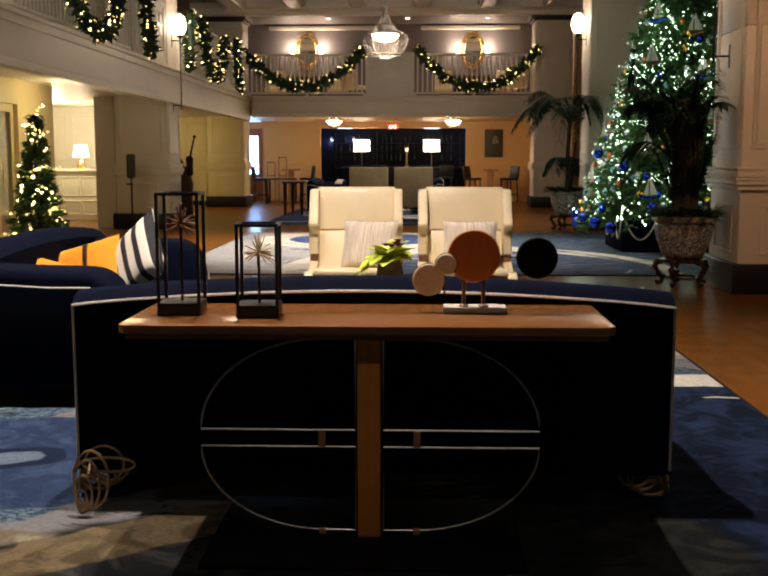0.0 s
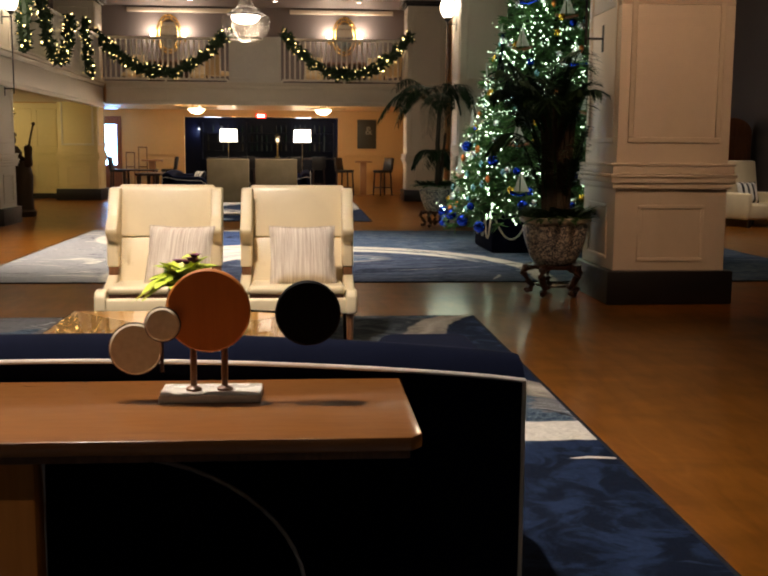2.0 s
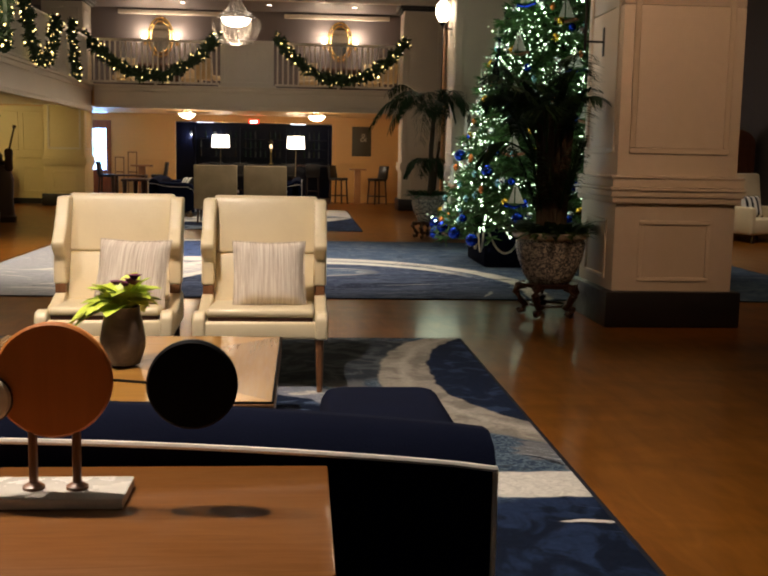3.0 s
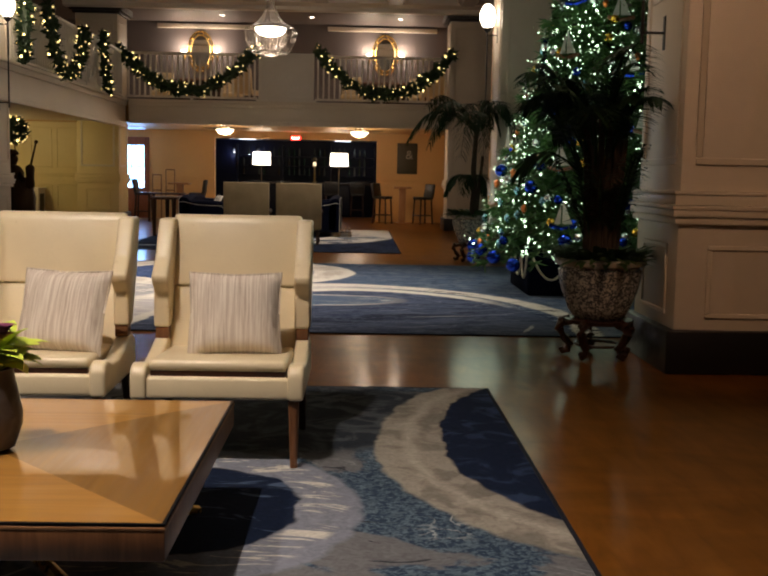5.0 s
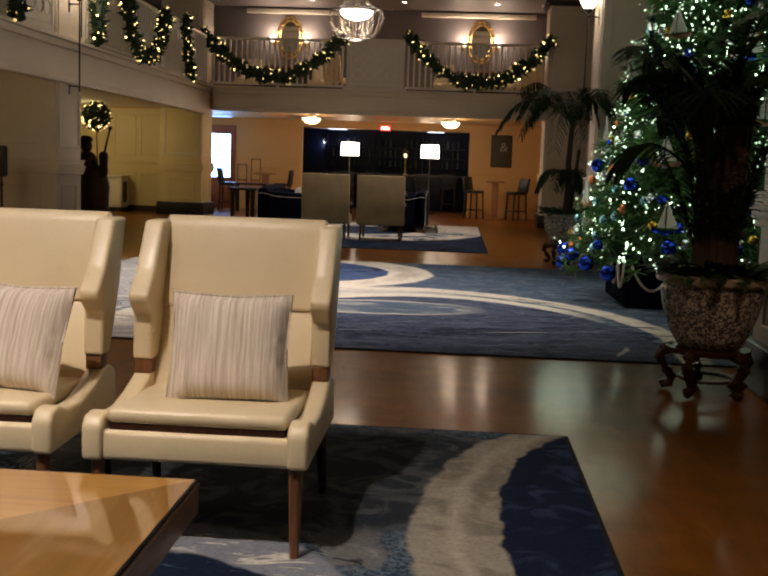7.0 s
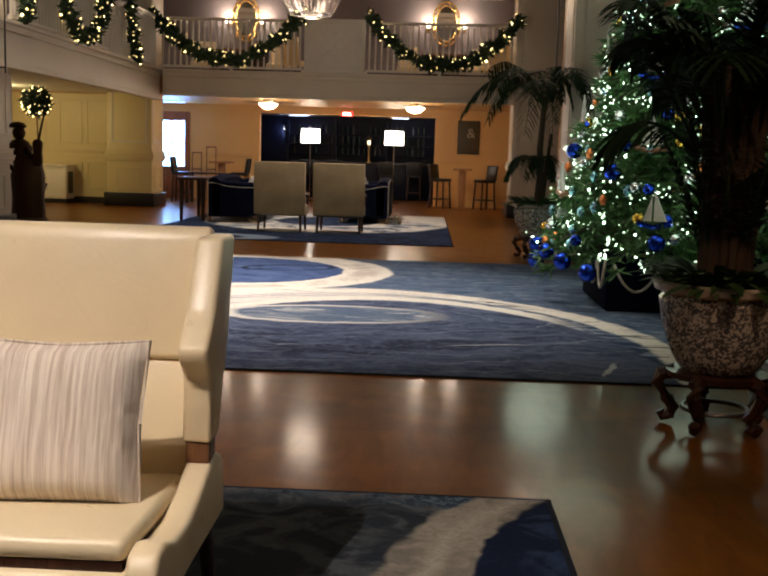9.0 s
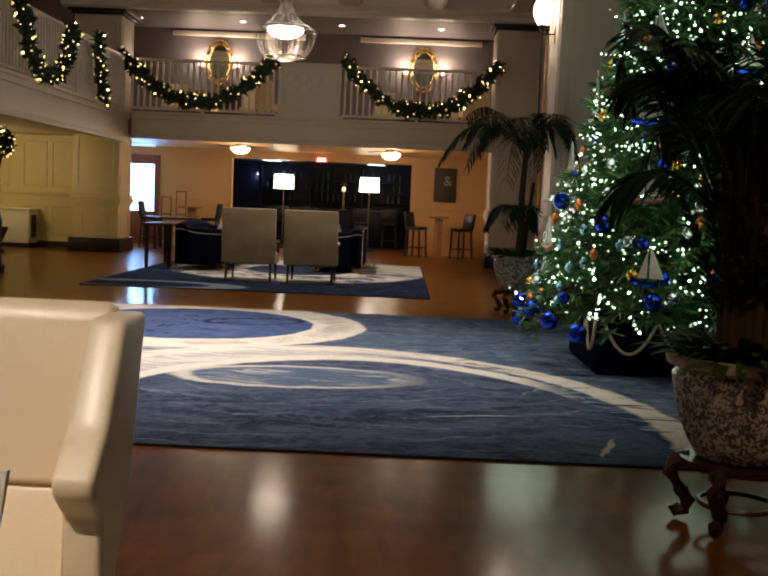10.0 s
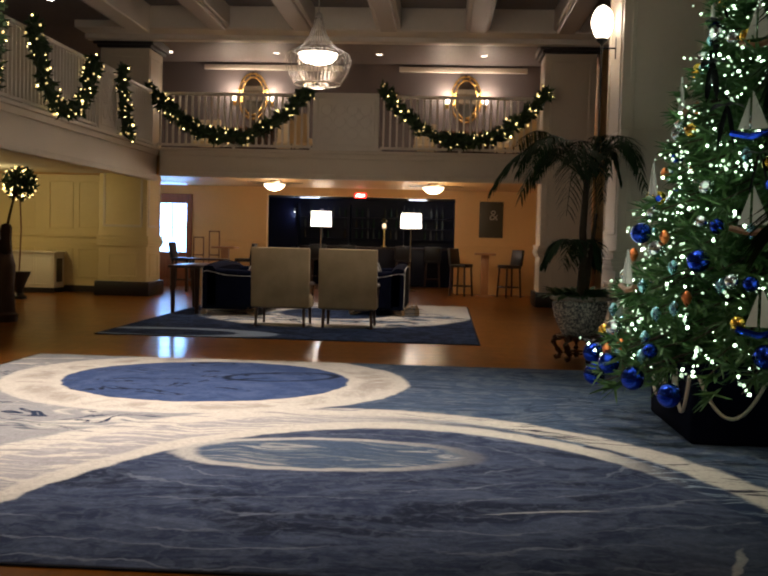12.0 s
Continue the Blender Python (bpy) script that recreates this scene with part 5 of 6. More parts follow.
k = Mat("clear_beads", 0.08)
k.colour((0.34, 0.30, 0.26))
k.b.inputs["Transmission Weight"].default_value = 0.4
k.b.inputs["IOR"].default_value = 1.3
BEADS = k.m
ch = thing("chandelier", "beaded basket chandelier with a glowing bowl", "chandelier", (-0.50, 23.77, 4.07))
part("ceiling_rod", tube([(0, 0, 0.64), (0, 0, TOP - 4.07)], 0.010, 8), NICKEL, ch)
part("crown", lathe(((0.055, 0.59), (0.06, 0.63), (0.03, 0.67), (0.02, 0.60)), 20), NICKEL, ch)


def ring(r_, z, t_=0.010):
    return tube([(r_ * math.cos(a), r_ * math.sin(a), z) for a in [2 * math.pi * i / 32 for i in range(32)]], t_, 6, None, True)


for r_, z in ((0.39, 0.08), (0.345, -0.42), (0.13, -0.47), (0.30, 0.0)):
    part("hoop", ring(r_, z), NICKEL, ch)
for i in range(26):
    a = 2 * math.pi * i / 26
    for line in (((0.05, 0.61), (0.085, 0.45), (0.16, 0.28), (0.26, 0.16), (0.39, 0.08)),
                 ((0.39, 0.08), (0.485, 0.03), (0.51, -0.06), (0.48, -0.20), (0.42, -0.32), (0.345, -0.42)),
                 ((0.30, -0.01), (0.30, -0.14), (0.25, -0.32), (0.13, -0.47))):
        part("strand", tube([(r_ * math.cos(a), r_ * math.sin(a), z) for r_, z in line], 0.0046, 5), BEADS, ch)
part("bowl", lathe(((0.06, -0.12), (0.22, -0.08), (0.30, 0.0), (0.30, 0.045), (0.10, 0.05)), 28), GLOBE, ch, "glowing white bowl")
lamp("chandelier_light", "POINT", (-0.50, 23.77, 3.85), 58, SOFT, 0.30)


def torchere(x, y, side):
    """A globe lamp on a long rod held off the pillar by two brackets."""
    t_ = thing("pillar_lamp", "tall rod lamp with a glowing oval globe on a pillar", "wall lamp", (x, y, 0), 0, "pillar globe lamps")
    part("rod", tube([(0, 0, 2.28), (0, 0, 3.66)], 0.012, 8), IRON, t_)
    for z in (2.36, 3.58):
        part("bracket", tube([(0, 0, z), (-side * 0.16, 0, z)], 0.010, 8), IRON, t_)
        part("wall_plate", box(min(-side * 0.155, -side * 0.17), max(-side * 0.155, -side * 0.17), -0.03, 0.03, z - 0.12, z + 0.12, 0.004), IRON, t_)
    part("cup", lathe(((0.02, 3.62), (0.06, 3.66), (0.07, 3.69), (0.02, 3.70)), 16), IRON, t_)
    part("globe", lathe([(max(0.01, 0.122 * math.sin(math.pi * i / 14)), 3.87 - 0.20 * math.cos(math.pi * i / 14)) for i in range(15)], 24), GLOBE, t_, "glowing frosted globe")
    for i in range(6):
        a = math.pi * i / 3
        part("cage_wire", tube([(0.126 * math.sin(math.pi * j / 10) * math.cos(a), 0.126 * math.sin(math.pi * j / 10) * math.sin(a), 3.87 - 0.204 * math.cos(math.pi * j / 10)) for j in range(1, 10)], 0.004, 5), NICKEL, t_)
    lamp("globe_light", "POINT", (x + side * 0.18, y, 3.87), 24, SOFT, 0.12)


for y in (10.9, 20.12):
    torchere(XR - 0.13, y, -1), torchere(XL + 0.13, y, 1)


def ceiling_fan(x, y):
    f = thing("ceiling_fan", "flush ceiling fan with a glowing glass bowl", "ceiling fan", (x, y, SOFFIT + 0.04), 0, "ceiling fans")
    part("motor", lathe(((0.09, -0.10), (0.12, -0.06), (0.12, -0.01), (0.07, 0.0)), 20), BRONZE, f)
    for i in range(5):
        a = 2 * math.pi * i / 5
        bl = part("blade", box(0.12, 0.62, -0.06, 0.06, -0.065, -0.058, 0.002), DARKWOOD, f)
        bl.rotation_euler = (0, 0, a)
    part("bowl", lathe(((0.04, -0.225), (0.12, -0.21), (0.19, -0.16), (0.23, -0.10), (0.23, -0.095), (0.09, -0.09)), 28), BOWL, f, "glowing glass bowl")
    lamp("fan_light", "POINT", (x, y, SOFFIT - 0.30), 38, WARM, 0.15)


ceiling_fan(-2.20, 30.1), ceiling_fan(1.24, 30.1)

# ---------------------------------------------------------------- under the far gallery
win = thing("window_1", "bright window in a red wooden surround", "window")
win["kind"] = "structure"
DAY = emitter("daylight_backdrop", (0.26, 0.52, 1.0), 9.0)
bm = bmesh.new()
for a, b, z0, z1 in ((-5.8, -5.62, 0, 2.3), (-4.90, -4.76, 0, 2.3), (-5.62, -4.90, 2.06, 2.3), (-5.62, -4.90, 0.0, 0.86)):
    box(a, b, YB - 0.06, YB, z0, z1, 0.008, 1, bm)
part("window_frame", bm, REDWOOD, win, "red-brown wooden surround")
part("glazing_bar", box(-5.62, -4.90, YB - 0.035, YB - 0.012, 1.45, 1.475), REDWOOD, win)
part("glazing_bar", box(-5.27, -5.245, YB - 0.034, YB - 0.011, 0.86, 2.06), REDWOOD, win)
part("pane", box(-5.62, -4.90, YB - 0.010, YB - 0.004, 0.86, 2.06), DAY, win, "pane glowing with daylight")
part("door_panel", box(-5.55, -4.97, YB - 0.07, YB - 0.055, 0.18, 0.72, 0.008), REDWOOD, win)
lamp("window_light", "AREA", (-5.26, YB - 0.12, 1.46), 14, (0.35, 0.6, 1.0), 0.8, (-5.0, 20.0, 0.6))
# glowing panel for a blue strip on the soffit, its source unknown
solid("ceiling_panel", box(-5.75, -4.7, 31.6, 32.4, SOFFIT + 0.005, SOFFIT + 0.037, 0.004), SKYBLUE, "blue glowing panel set into the gallery's underside", "ceiling light")

pic = thing("framed_sign", "dark olive sign with an ampersand on the ochre wall", "sign", (2.63, YB, 1.83))
OLIVE = painted("olive_board", (0.06, 0.055, 0.035), 0.5)
part("board", box(-0.29, 0.29, -0.03, -0.002, -0.44, 0.44, 0.006), OLIVE, pic)
txt = bpy.data.curves.new("ampersand", "FONT")
txt.body, txt.size, txt.align_x, txt.align_y, txt.extrude = "&", 0.36, "CENTER", "CENTER", 0.004
GREYP = painted("grey_lettering", (0.34, 0.33, 0.28), 0.5)
txt.materials.append(GREYP)
tob = new("lettering", txt)
tob.parent = pic
tob.matrix_basis = pose(0.06, -0.036, 0.10, 90, 0, 0)
ex = thing("exit_sign", "small glowing red exit sign over the bar", "sign", (-0.58, YB + 0.05, 2.36))
part("housing", box(-0.16, 0.16, -0.10, -0.05, -0.08, 0.06, 0.006), IRON, ex)
part("face", box(-0.145, 0.145, -0.107, -0.101, -0.068, 0.05), EXIT, ex)
for i in range(4):
    part("letter_bar", box(-0.105 + i * 0.055, -0.075 + i * 0.055, -0.112, -0.108, -0.045, 0.028), GLOBE, ex)


def bar_stool(x, y, turn):
    s = thing("bar_stool", "dark bar stool with a low upholstered back", "stool", (x, y, 0), turn, "bar stools")
    part("seat", box(-0.21, 0.21, -0.21, 0.21, 0.68, 0.76, 0.025, 3), IRON, s)
    part("backrest", prism([(0.14, 0.74), (0.22, 0.74), (0.27, 1.12), (0.20, 1.12)], "x", -0.23, 0.23, 0.02), IRON, s)
    for sx in (-1, 1):
        for sy in (-1, 1):
            part("leg", tube([(sx * 0.17, sy * 0.17, 0.69), (sx * 0.20, sy * 0.20, 0.0)], 0.024, 8), DARKWOOD, s)
    for sy in (-1, 1):
        part("stretcher", tube([(-0.19, sy * 0.19, 0.24), (0.19, sy * 0.19, 0.24)], 0.015, 6), DARKWOOD, s)
        part("stretcher", tube([(sy * 0.19, -0.19, 0.24), (sy * 0.19, 0.19, 0.24)], 0.015, 6), DARKWOOD, s)


def high_table(x, y, w=0.30):
    t_ = thing("high_table", "tan wooden high table with a block foot", "table", (x, y, 0))
    part("tabletop", box(-w, w, -w, w, 0.98, 1.03, 0.008), TANWOOD, t_)
    part("column", box(-0.09, 0.09, -0.09, 0.09, 0.03, 0.98, 0.008), TANWOOD, t_)
    part("foot", box(-0.2, 0.2, -0.2, 0.2, 0.0, 0.03, 0.006), TANWOOD, t_)


high_table(2.47, 32.2, 0.24)
bar_stool(1.92, 32.2, 62), bar_stool(3.05, 32.2, -62)
bar_stool(-3.25, 32.3, -90), high_table(-3.75, 32.4, 0.28)
for i, x in enumerate((-4.35, -4.02)):
    fr = thing("easel", "slender wooden stand frame by the ochre wall", "stand", (x, 32.2 + 0.2 * i, 0))
    for sx in (-0.12, 0.12):
        part("upright", box(sx - 0.012, sx + 0.012, -0.012, 0.012, 0, 1.25 + 0.15 * i), BROWNWOOD, fr)
    part("rail", box(-0.108, 0.108, -0.012, 0.012, 1.22 + 0.15 * i, 1.25 + 0.15 * i), BROWNWOOD, fr)
    part("rail", box(-0.108, 0.108, -0.012, 0.012, 0.80, 0.83), BROWNWOOD, fr)
bar_stool(-4.6, 31.6, 90)
dt = thing("dining_table", "dark wooden dining table by the window", "table", (-3.9, 31.2, 0))
part("tabletop", box(-0.45, 0.45, -0.35, 0.35, 0.72, 0.76, 0.006), DARKWOOD, dt)
for sx in (-0.4, 0.4):
    for sy in (-0.3, 0.3):
        part("leg", box(sx - 0.03, sx + 0.03, sy - 0.03, sy + 0.03, 0, 0.72), DARKWOOD, dt)


def floor_lamp(x, y):
    f = thing("floor_lamp", "floor lamp with a glowing drum shade on a chrome stem", "floor lamp", (x, y, 0), 0, "drum shade lamps")
    part("base", lathe(((0.16, 0.0), (0.16, 0.02), (0.03, 0.03)), 24), CHROME, f)
    part("stem", tube([(0, 0, 0.02), (0, 0, 1.62)], 0.014, 8), CHROME, f)
    part("shade", lathe(((0.255, 1.58), (0.265, 1.58), (0.25, 1.95), (0.24, 1.95), (0.245, 1.59)), 28), SHADE, f, "glowing white drum shade")
    lamp("lamp_light", "POINT", (x, y - 0.32, 1.75), 5, SOFT, 0.2)


floor_lamp(-1.60, 33.7), floor_lamp(0.66, 33.7)

bb = thing("back_bar", "black back bar with shelves of bottles", "bar shelf", (-0.55, 38.6, 0))
part("cabinet", box(-2.4, 2.4, -0.35, 0.1, 0, 1.0, 0.01), BARBLACK, bb)
for z in (1.30, 1.62, 1.94):
    part("shelf", box(-2.3, 2.3, -0.25, 0.1, z - 0.03, z, 0.004), BARBLACK, bb)
for x in (-2.35, -0.8, 0.8, 2.35):
    part("upright", box(x - 0.04, x + 0.04, -0.26, 0.1, 1.0, 2.3), BARBLACK, bb)
k = Mat("bottle_glass", 0.08)
k.colour(k.ramp(k.random(), (0.0, (0.05, 0.035, 0.02)), (0.5, (0.02, 0.05, 0.03)), (1.0, (0.12, 0.11, 0.10))))
BOTTLE = k.m
proto = lathe(((0.035, 0.0), (0.037, 0.16), (0.014, 0.21), (0.014, 0.27), (0.01, 0.272)), 10)
bottle = mesh_object("bottle", proto, BOTTLE)
tagged(bottle, "glass liquor bottle on the back bar shelf", "bottle", "bar bottles")
rnd = random.Random(21)
slots = [(x, z) for z in (1.30, 1.62, 1.94) for x in [-2.1 + 0.17 * i for i in range(25)] if rnd.random() < 0.62 and min(abs(x - q) for q in (-0.8, 0.8)) > 0.09]
for i, (x, z) in enumerate(slots):
    m = pose(-0.55 + x, 38.45, z, 0, 0, 0)
    if i == 0:
        bottle.matrix_basis = m
    else:
        copy_thing(bottle, m)
counter = thing("bar_counter", "dark polished bar counter", "bar counter", (-0.2, 36.6, 0))
part("front", box(-2.2, 2.2, -0.3, 0.25, 0, 1.02, 0.01), BARBLACK, counter)
part("top", box(-2.3, 2.3, -0.38, 0.32, 1.02, 1.07, 0.01), DARKWOOD, counter)
for x, y, z in ((-2.2, 38.75, 2.05), (2.3, 38.75, 2.05), (2.95, 36.5, 2.05), (-3.0, 38.75, 2.05)):
    s = thing("bar_spot", "small lit wall spot in the bar", "wall lamp", (x, y, z), 0, "bar wall spots")
    part("can", lathe(((0.05, 0.0), (0.05, 0.10), (0.03, 0.11)), 14), NICKEL, s)
    part("lens", lathe(((0.044, -0.012), (0.044, -0.001)), 14), GLOBE, s)
    lamp("bar_spot_light", "POINT", (x, y - 0.12, z - 0.06), 6, (0.62, 0.74, 1.0), 0.03)
# glowing panels added in place of the bright lit patches on the bar ceiling
for x, y in ((-2.45, 37.7), (0.70, 37.9), (2.2, 37.4)):
    rl = thing("bar_ceiling_light", "cool-white glowing panel standing in for a lit patch of bar ceiling", "ceiling light", (x, y, 2.46), 0, "bar ceiling lights")
    part("frame", box(-0.30, 0.30, -0.30, 0.30, -0.012, -0.001, 0.003), NICKEL, rl)
    part("glow_sheet", box(-0.26, 0.26, -0.26, 0.26, -0.018, -0.0125, 0.002), BARGLOW, rl)
lan = thing("bar_lantern", "small gilt lantern on the bar counter", "lamp", (-0.18, 36.6, 1.07))
part("base", lathe(((0.08, 0.0), (0.08, 0.02), (0.03, 0.05), (0.03, 0.5), (0.09, 0.52)), 14), BRASS, lan)
part("light", lathe(((0.04, 0.53), (0.055, 0.59), (0.04, 0.66)), 14), CANDLE, lan)
part("roof", lathe(((0.10, 0.71), (0.02, 0.80)), 14), BRASS, lan)
for x in (-1.9, -1.1, 0.4, 1.2):
    bar_stool(x, 35.8, 180)

# ---------------------------------------------------------------- aisle and lounge at the side
cb = thing("cabinet", "cream panelled low cabinet against the aisle wall", "cabinet", (-7.3, 29.42, 0))
part("body", box(-0.66, 0.62, -0.28, 0.28, 0.10, 0.83, 0.006), CREAM, cb)
part("plinth", box(-0.64, 0.60, -0.25, 0.28, 0.0, 0.10), BLACK_BASE, cb)
part("top", box(-0.69, 0.66, -0.32, 0.29, 0.83, 0.87, 0.008), CREAM, cb)
for a, b in ((-0.62, -0.22), (-0.20, 0.18), (0.20, 0.58)):
    bm = bmesh.new()
    panel_frame(bm, "x", a, b, 0.16, 0.79, -0.28, -0.012, 0.03)
    part("door", bm, CREAM, cb)
# flat black sheet drawn for the dark gap at the cabinet's right side
part("side_grille", box(0.621, 0.626, -0.16, 0.16, 0.22, 0.72), BLACK_BASE, cb, "flat black sheet for the dark gap at the side")

top = thing("topiary", "lit ball topiary on a stick in a dark urn", "topiary", (-6.55, 27.05, 0))
part("urn", lathe(((0.14, 0.0), (0.14, 0.05), (0.06, 0.12), (0.10, 0.25), (0.20, 0.48), (0.21, 0.52), (0.15, 0.52)), 20), IRON, top)
part("stick", tube([(0, 0, 0.5), (0.03, 0, 1.3), (0.0, 0, 2.05)], 0.016, 8), BROWNWOOD, top)
rnd = random.Random(3)
dirs = [Vector((rnd.gauss(0, 1), rnd.gauss(0, 1), rnd.gauss(0, 1))).normalized() for _ in range(240)]
needles("foliage", [(Vector((0, 0, 2.20)) + d_ * 0.25 * rnd.random() ** 0.3, d_) for d_ in dirs], GREENS, top, 9, 0.12, 0.028, 8)
part("ball_core", ball((0, 0, 2.20), 0.21), GREENS, top)
twinkles("light_string", [Vector((0, 0, 2.20)) + d_ * 0.32 for d_ in dirs[:90]], 0.016, TWINKLE_W, top, "warm white fairy lights")

# a dark statue with a long-necked instrument, beside the pillar
bm = lathe(((0.30, 0.0), (0.31, 0.10), (0.27, 0.14), (0.25, 0.45), (0.27, 0.80), (0.22, 1.00), (0.17, 1.12)), 18, None, (0.0, 0.0, 0.0))
lathe(((0.14, 1.00), (0.19, 1.12), (0.20, 1.26), (0.13, 1.36), (0.06, 1.40)), 16, bm, (-0.13, 0.0, 0.0))
ball((-0.13, -0.02, 1.49), 0.105, bm, 2, 1.15)
lathe(((0.13, 1.57), (0.14, 1.60), (0.10, 1.65), (0.02, 1.67)), 14, bm, (-0.15, -0.02, 0.0))
tube([(-0.02, -0.06, 1.26), (0.12, -0.18, 1.12), (0.26, -0.20, 1.16)], 0.055, 8, bm, False, 0.035)
tube([(-0.24, -0.06, 1.26), (-0.28, -0.16, 1.0), (-0.10, -0.22, 0.86)], 0.055, 8, bm, False, 0.035)
outline = [(0.25 + (0.105 - 0.04 * math.cos(2 * a)) * math.cos(a), 1.18 + 0.22 * math.sin(a)) for a in [2 * math.pi * i / 28 for i in range(28)]]
prism(outline, "y", -0.27, -0.19, 0.012, bm)
tube([(0.26, -0.23, 1.36), (0.31, -0.23, 1.58), (0.36, -0.23, 1.78)], 0.022, 8, bm, False, 0.016)
ball((0.365, -0.23, 1.80), 0.036, bm)
for v_ in bm.verts:
    v_.co += Vector((-4.88, 22.3, 0))
solid("statue", bm, BRONZED, "dark patinated statue of a musician beside the pillar", "statue")

st = thing("sanitiser_stand", "black dispenser on a slim floor stand by the pillar", "dispenser", (-5.0, 18.9, 0))
part("base", lathe(((0.15, 0.0), (0.15, 0.015), (0.02, 0.03)), 20), IRON, st)
part("pole", tube([(0, 0, 0.02), (0, 0, 1.0)], 0.018, 8), IRON, st)
part("dispenser", box(-0.075, 0.075, -0.06, 0.06, 0.98, 1.42, 0.03, 3), IRON, st)
part("drip_tray", box(-0.06, 0.06, -0.14, -0.05, 0.86, 0.89, 0.008), IRON, st)


def fir(at, height, radius, foot, seed, branches, tips, label, material, light_r, count, glow_label, group=""):
    """A decorated fir: trunk, whorls of drooping branches, fairy lights."""
    t_ = thing("christmas_tree", label, "christmas tree", at, 0, group)
    r = random.Random(seed)
    part("trunk", tube([(0, 0, 0.05), (0, 0, height * 0.97)], 0.06 * radius, 8, None, False, 0.012), BARK, t_)

    def rim(z):
        return radius * max(0.02, 1 - (z - foot) / (height - foot)) ** 0.9
    sprays, wood_bm, lights = [], bmesh.new(), []
    for i in range(branches):
        z = foot + (height - foot) * (1 - (1 - (i + r.random()) / branches) ** 0.62)
        a = i * 2.39996 + r.uniform(-0.3, 0.3)
        R = rim(z) * r.uniform(0.82, 1.10)
        d_ = Vector((math.cos(a), math.sin(a), 0))
        tip = d_ * R + Vector((0, 0, z - 0.10 * R))
        root = Vector((0, 0, z + 0.10 * R))
        tube([root, (root + tip) / 2 + Vector((0, 0, 0.05 * R)), tip], 0.012, 4, wood_bm, False, 0.004)
        for j in range(tips):
            q = 0.28 + 0.72 * (j + r.random()) / tips
            side = Vector((-d_.y, d_.x, 0)) * r.gauss(0, 0.12 * R + 0.03)
            p = root.lerp(tip, q) + side + Vector((0, 0, r.gauss(0, 0.04)))
            sprays.append((p, (d_ + side * 2 + Vector((0, 0, r.uniform(-0.5, 0.3)))).normalized()))
    tagged(part("branchwork", wood_bm, BARK, t_), "", "", "", "stuff")
    needles("greenery", sprays, NEEDLES, t_, 17, 0.075 + 0.045 * radius, 0.017, seed + 1)
    while len(lights) < count:
        z = foot + 0.04 + (height - foot) * (1 - (1 - r.random()) ** 0.60)
        a = r.uniform(0, 2 * math.pi)
        R = rim(z) * r.uniform(0.76, 1.02)
        c = Vector((R * math.cos(a), R * math.sin(a), z - 0.08 * R))
        step = Vector((r.gauss(0, 1), r.gauss(0, 1), r.gauss(0, 0.8))).normalized() * 0.055
        for _ in range(r.choice((1, 2, 3, 4, 5))):
            lights.append(c.copy())
            c += step + Vector((r.gauss(0, 0.015), r.gauss(0, 0.015), r.gauss(0, 0.015)))
    twinkles("light_string", lights, light_r, material, t_, glow_label)
    return t_, rim


small_fir, _ = fir((-5.28, 15.0, 0), 1.98, 0.42, 0.15, 31, 120, 5, "small lit fir tree with a dark bow by the aisle wall", TWINKLE_W, 0.021, 240, "warm white fairy lights")

bm = bmesh.new()
for s_ in (-1, 1):
    blade(bm, Vector((0, 0, 0)), Vector((s_, -0.2, 0.35)), 0.17, 0.05, 0.5, 5)
    blade(bm, Vector((0, 0, 0)), Vector((s_ * 0.35, -0.2, -1)), 0.24, 0.032, 0.1, 5)
ball((0, 0, 0), 0.035, bm)
bow = part("bow", bm, JET, small_fir, "black ribbon bow")
bow.location = (0.03, -0.10, 1.93)

door = thing("door_1", "glazed cream door in the aisle wall", "door")
door["kind"] = "structure"
bm = bmesh.new()
for a, b, z0, z1 in ((14.4, 14.52, 0, 2.15), (15.58, 15.7, 0, 2.15), (14.52, 15.58, 2.03, 2.15), (14.52, 15.58, 0, 0.22), (15.02, 15.08, 0.22, 2.03)):
    box(-5.93, -5.87, a, b, z0, z1, 0.006, 1, bm)
part("door_frame", bm, YELLOWED, door)
k = Mat("door_glass", 0.05)
k.colour((0.9, 0.95, 0.92))
k.b.inputs["Transmission Weight"].default_value = 1.0
GLASS = k.m
part("pane", box(-5.905, -5.895, 14.52, 15.02, 0.22, 2.03), GLASS, door)
part("pane", box(-5.905, -5.895, 15.08, 15.58, 0.22, 2.03), GLASS, door)
part("handle", tube([(-5.86, 15.12, 0.95), (-5.83, 15.12, 1.0), (-5.83, 15.12, 1.2), (-5.86, 15.12, 1.25)], 0.01, 6), BRASS, door)

dk = thing("reception_desk", "white panelled desk in the bright lounge", "desk", (-7.25, 22.6, 0))
part("body", box(-0.75, 0.65, -0.3, 0.3, 0.0, 1.05, 0.01), IVORY, dk)
part("worktop", box(-0.80, 0.70, -0.36, 0.34, 1.05, 1.11, 0.015), IVORY, dk)
for a, b in ((-0.70, -0.28), (-0.24, 0.16), (0.20, 0.60)):
    bm = bmesh.new()
    panel_frame(bm, "x", a, b, 0.52, 0.95, -0.3, -0.015, 0.03)
    panel_frame(bm, "x", a, b, 0.12, 0.44, -0.3, -0.015, 0.03)
    part("panel", bm, IVORY, dk)
bm = bmesh.new()
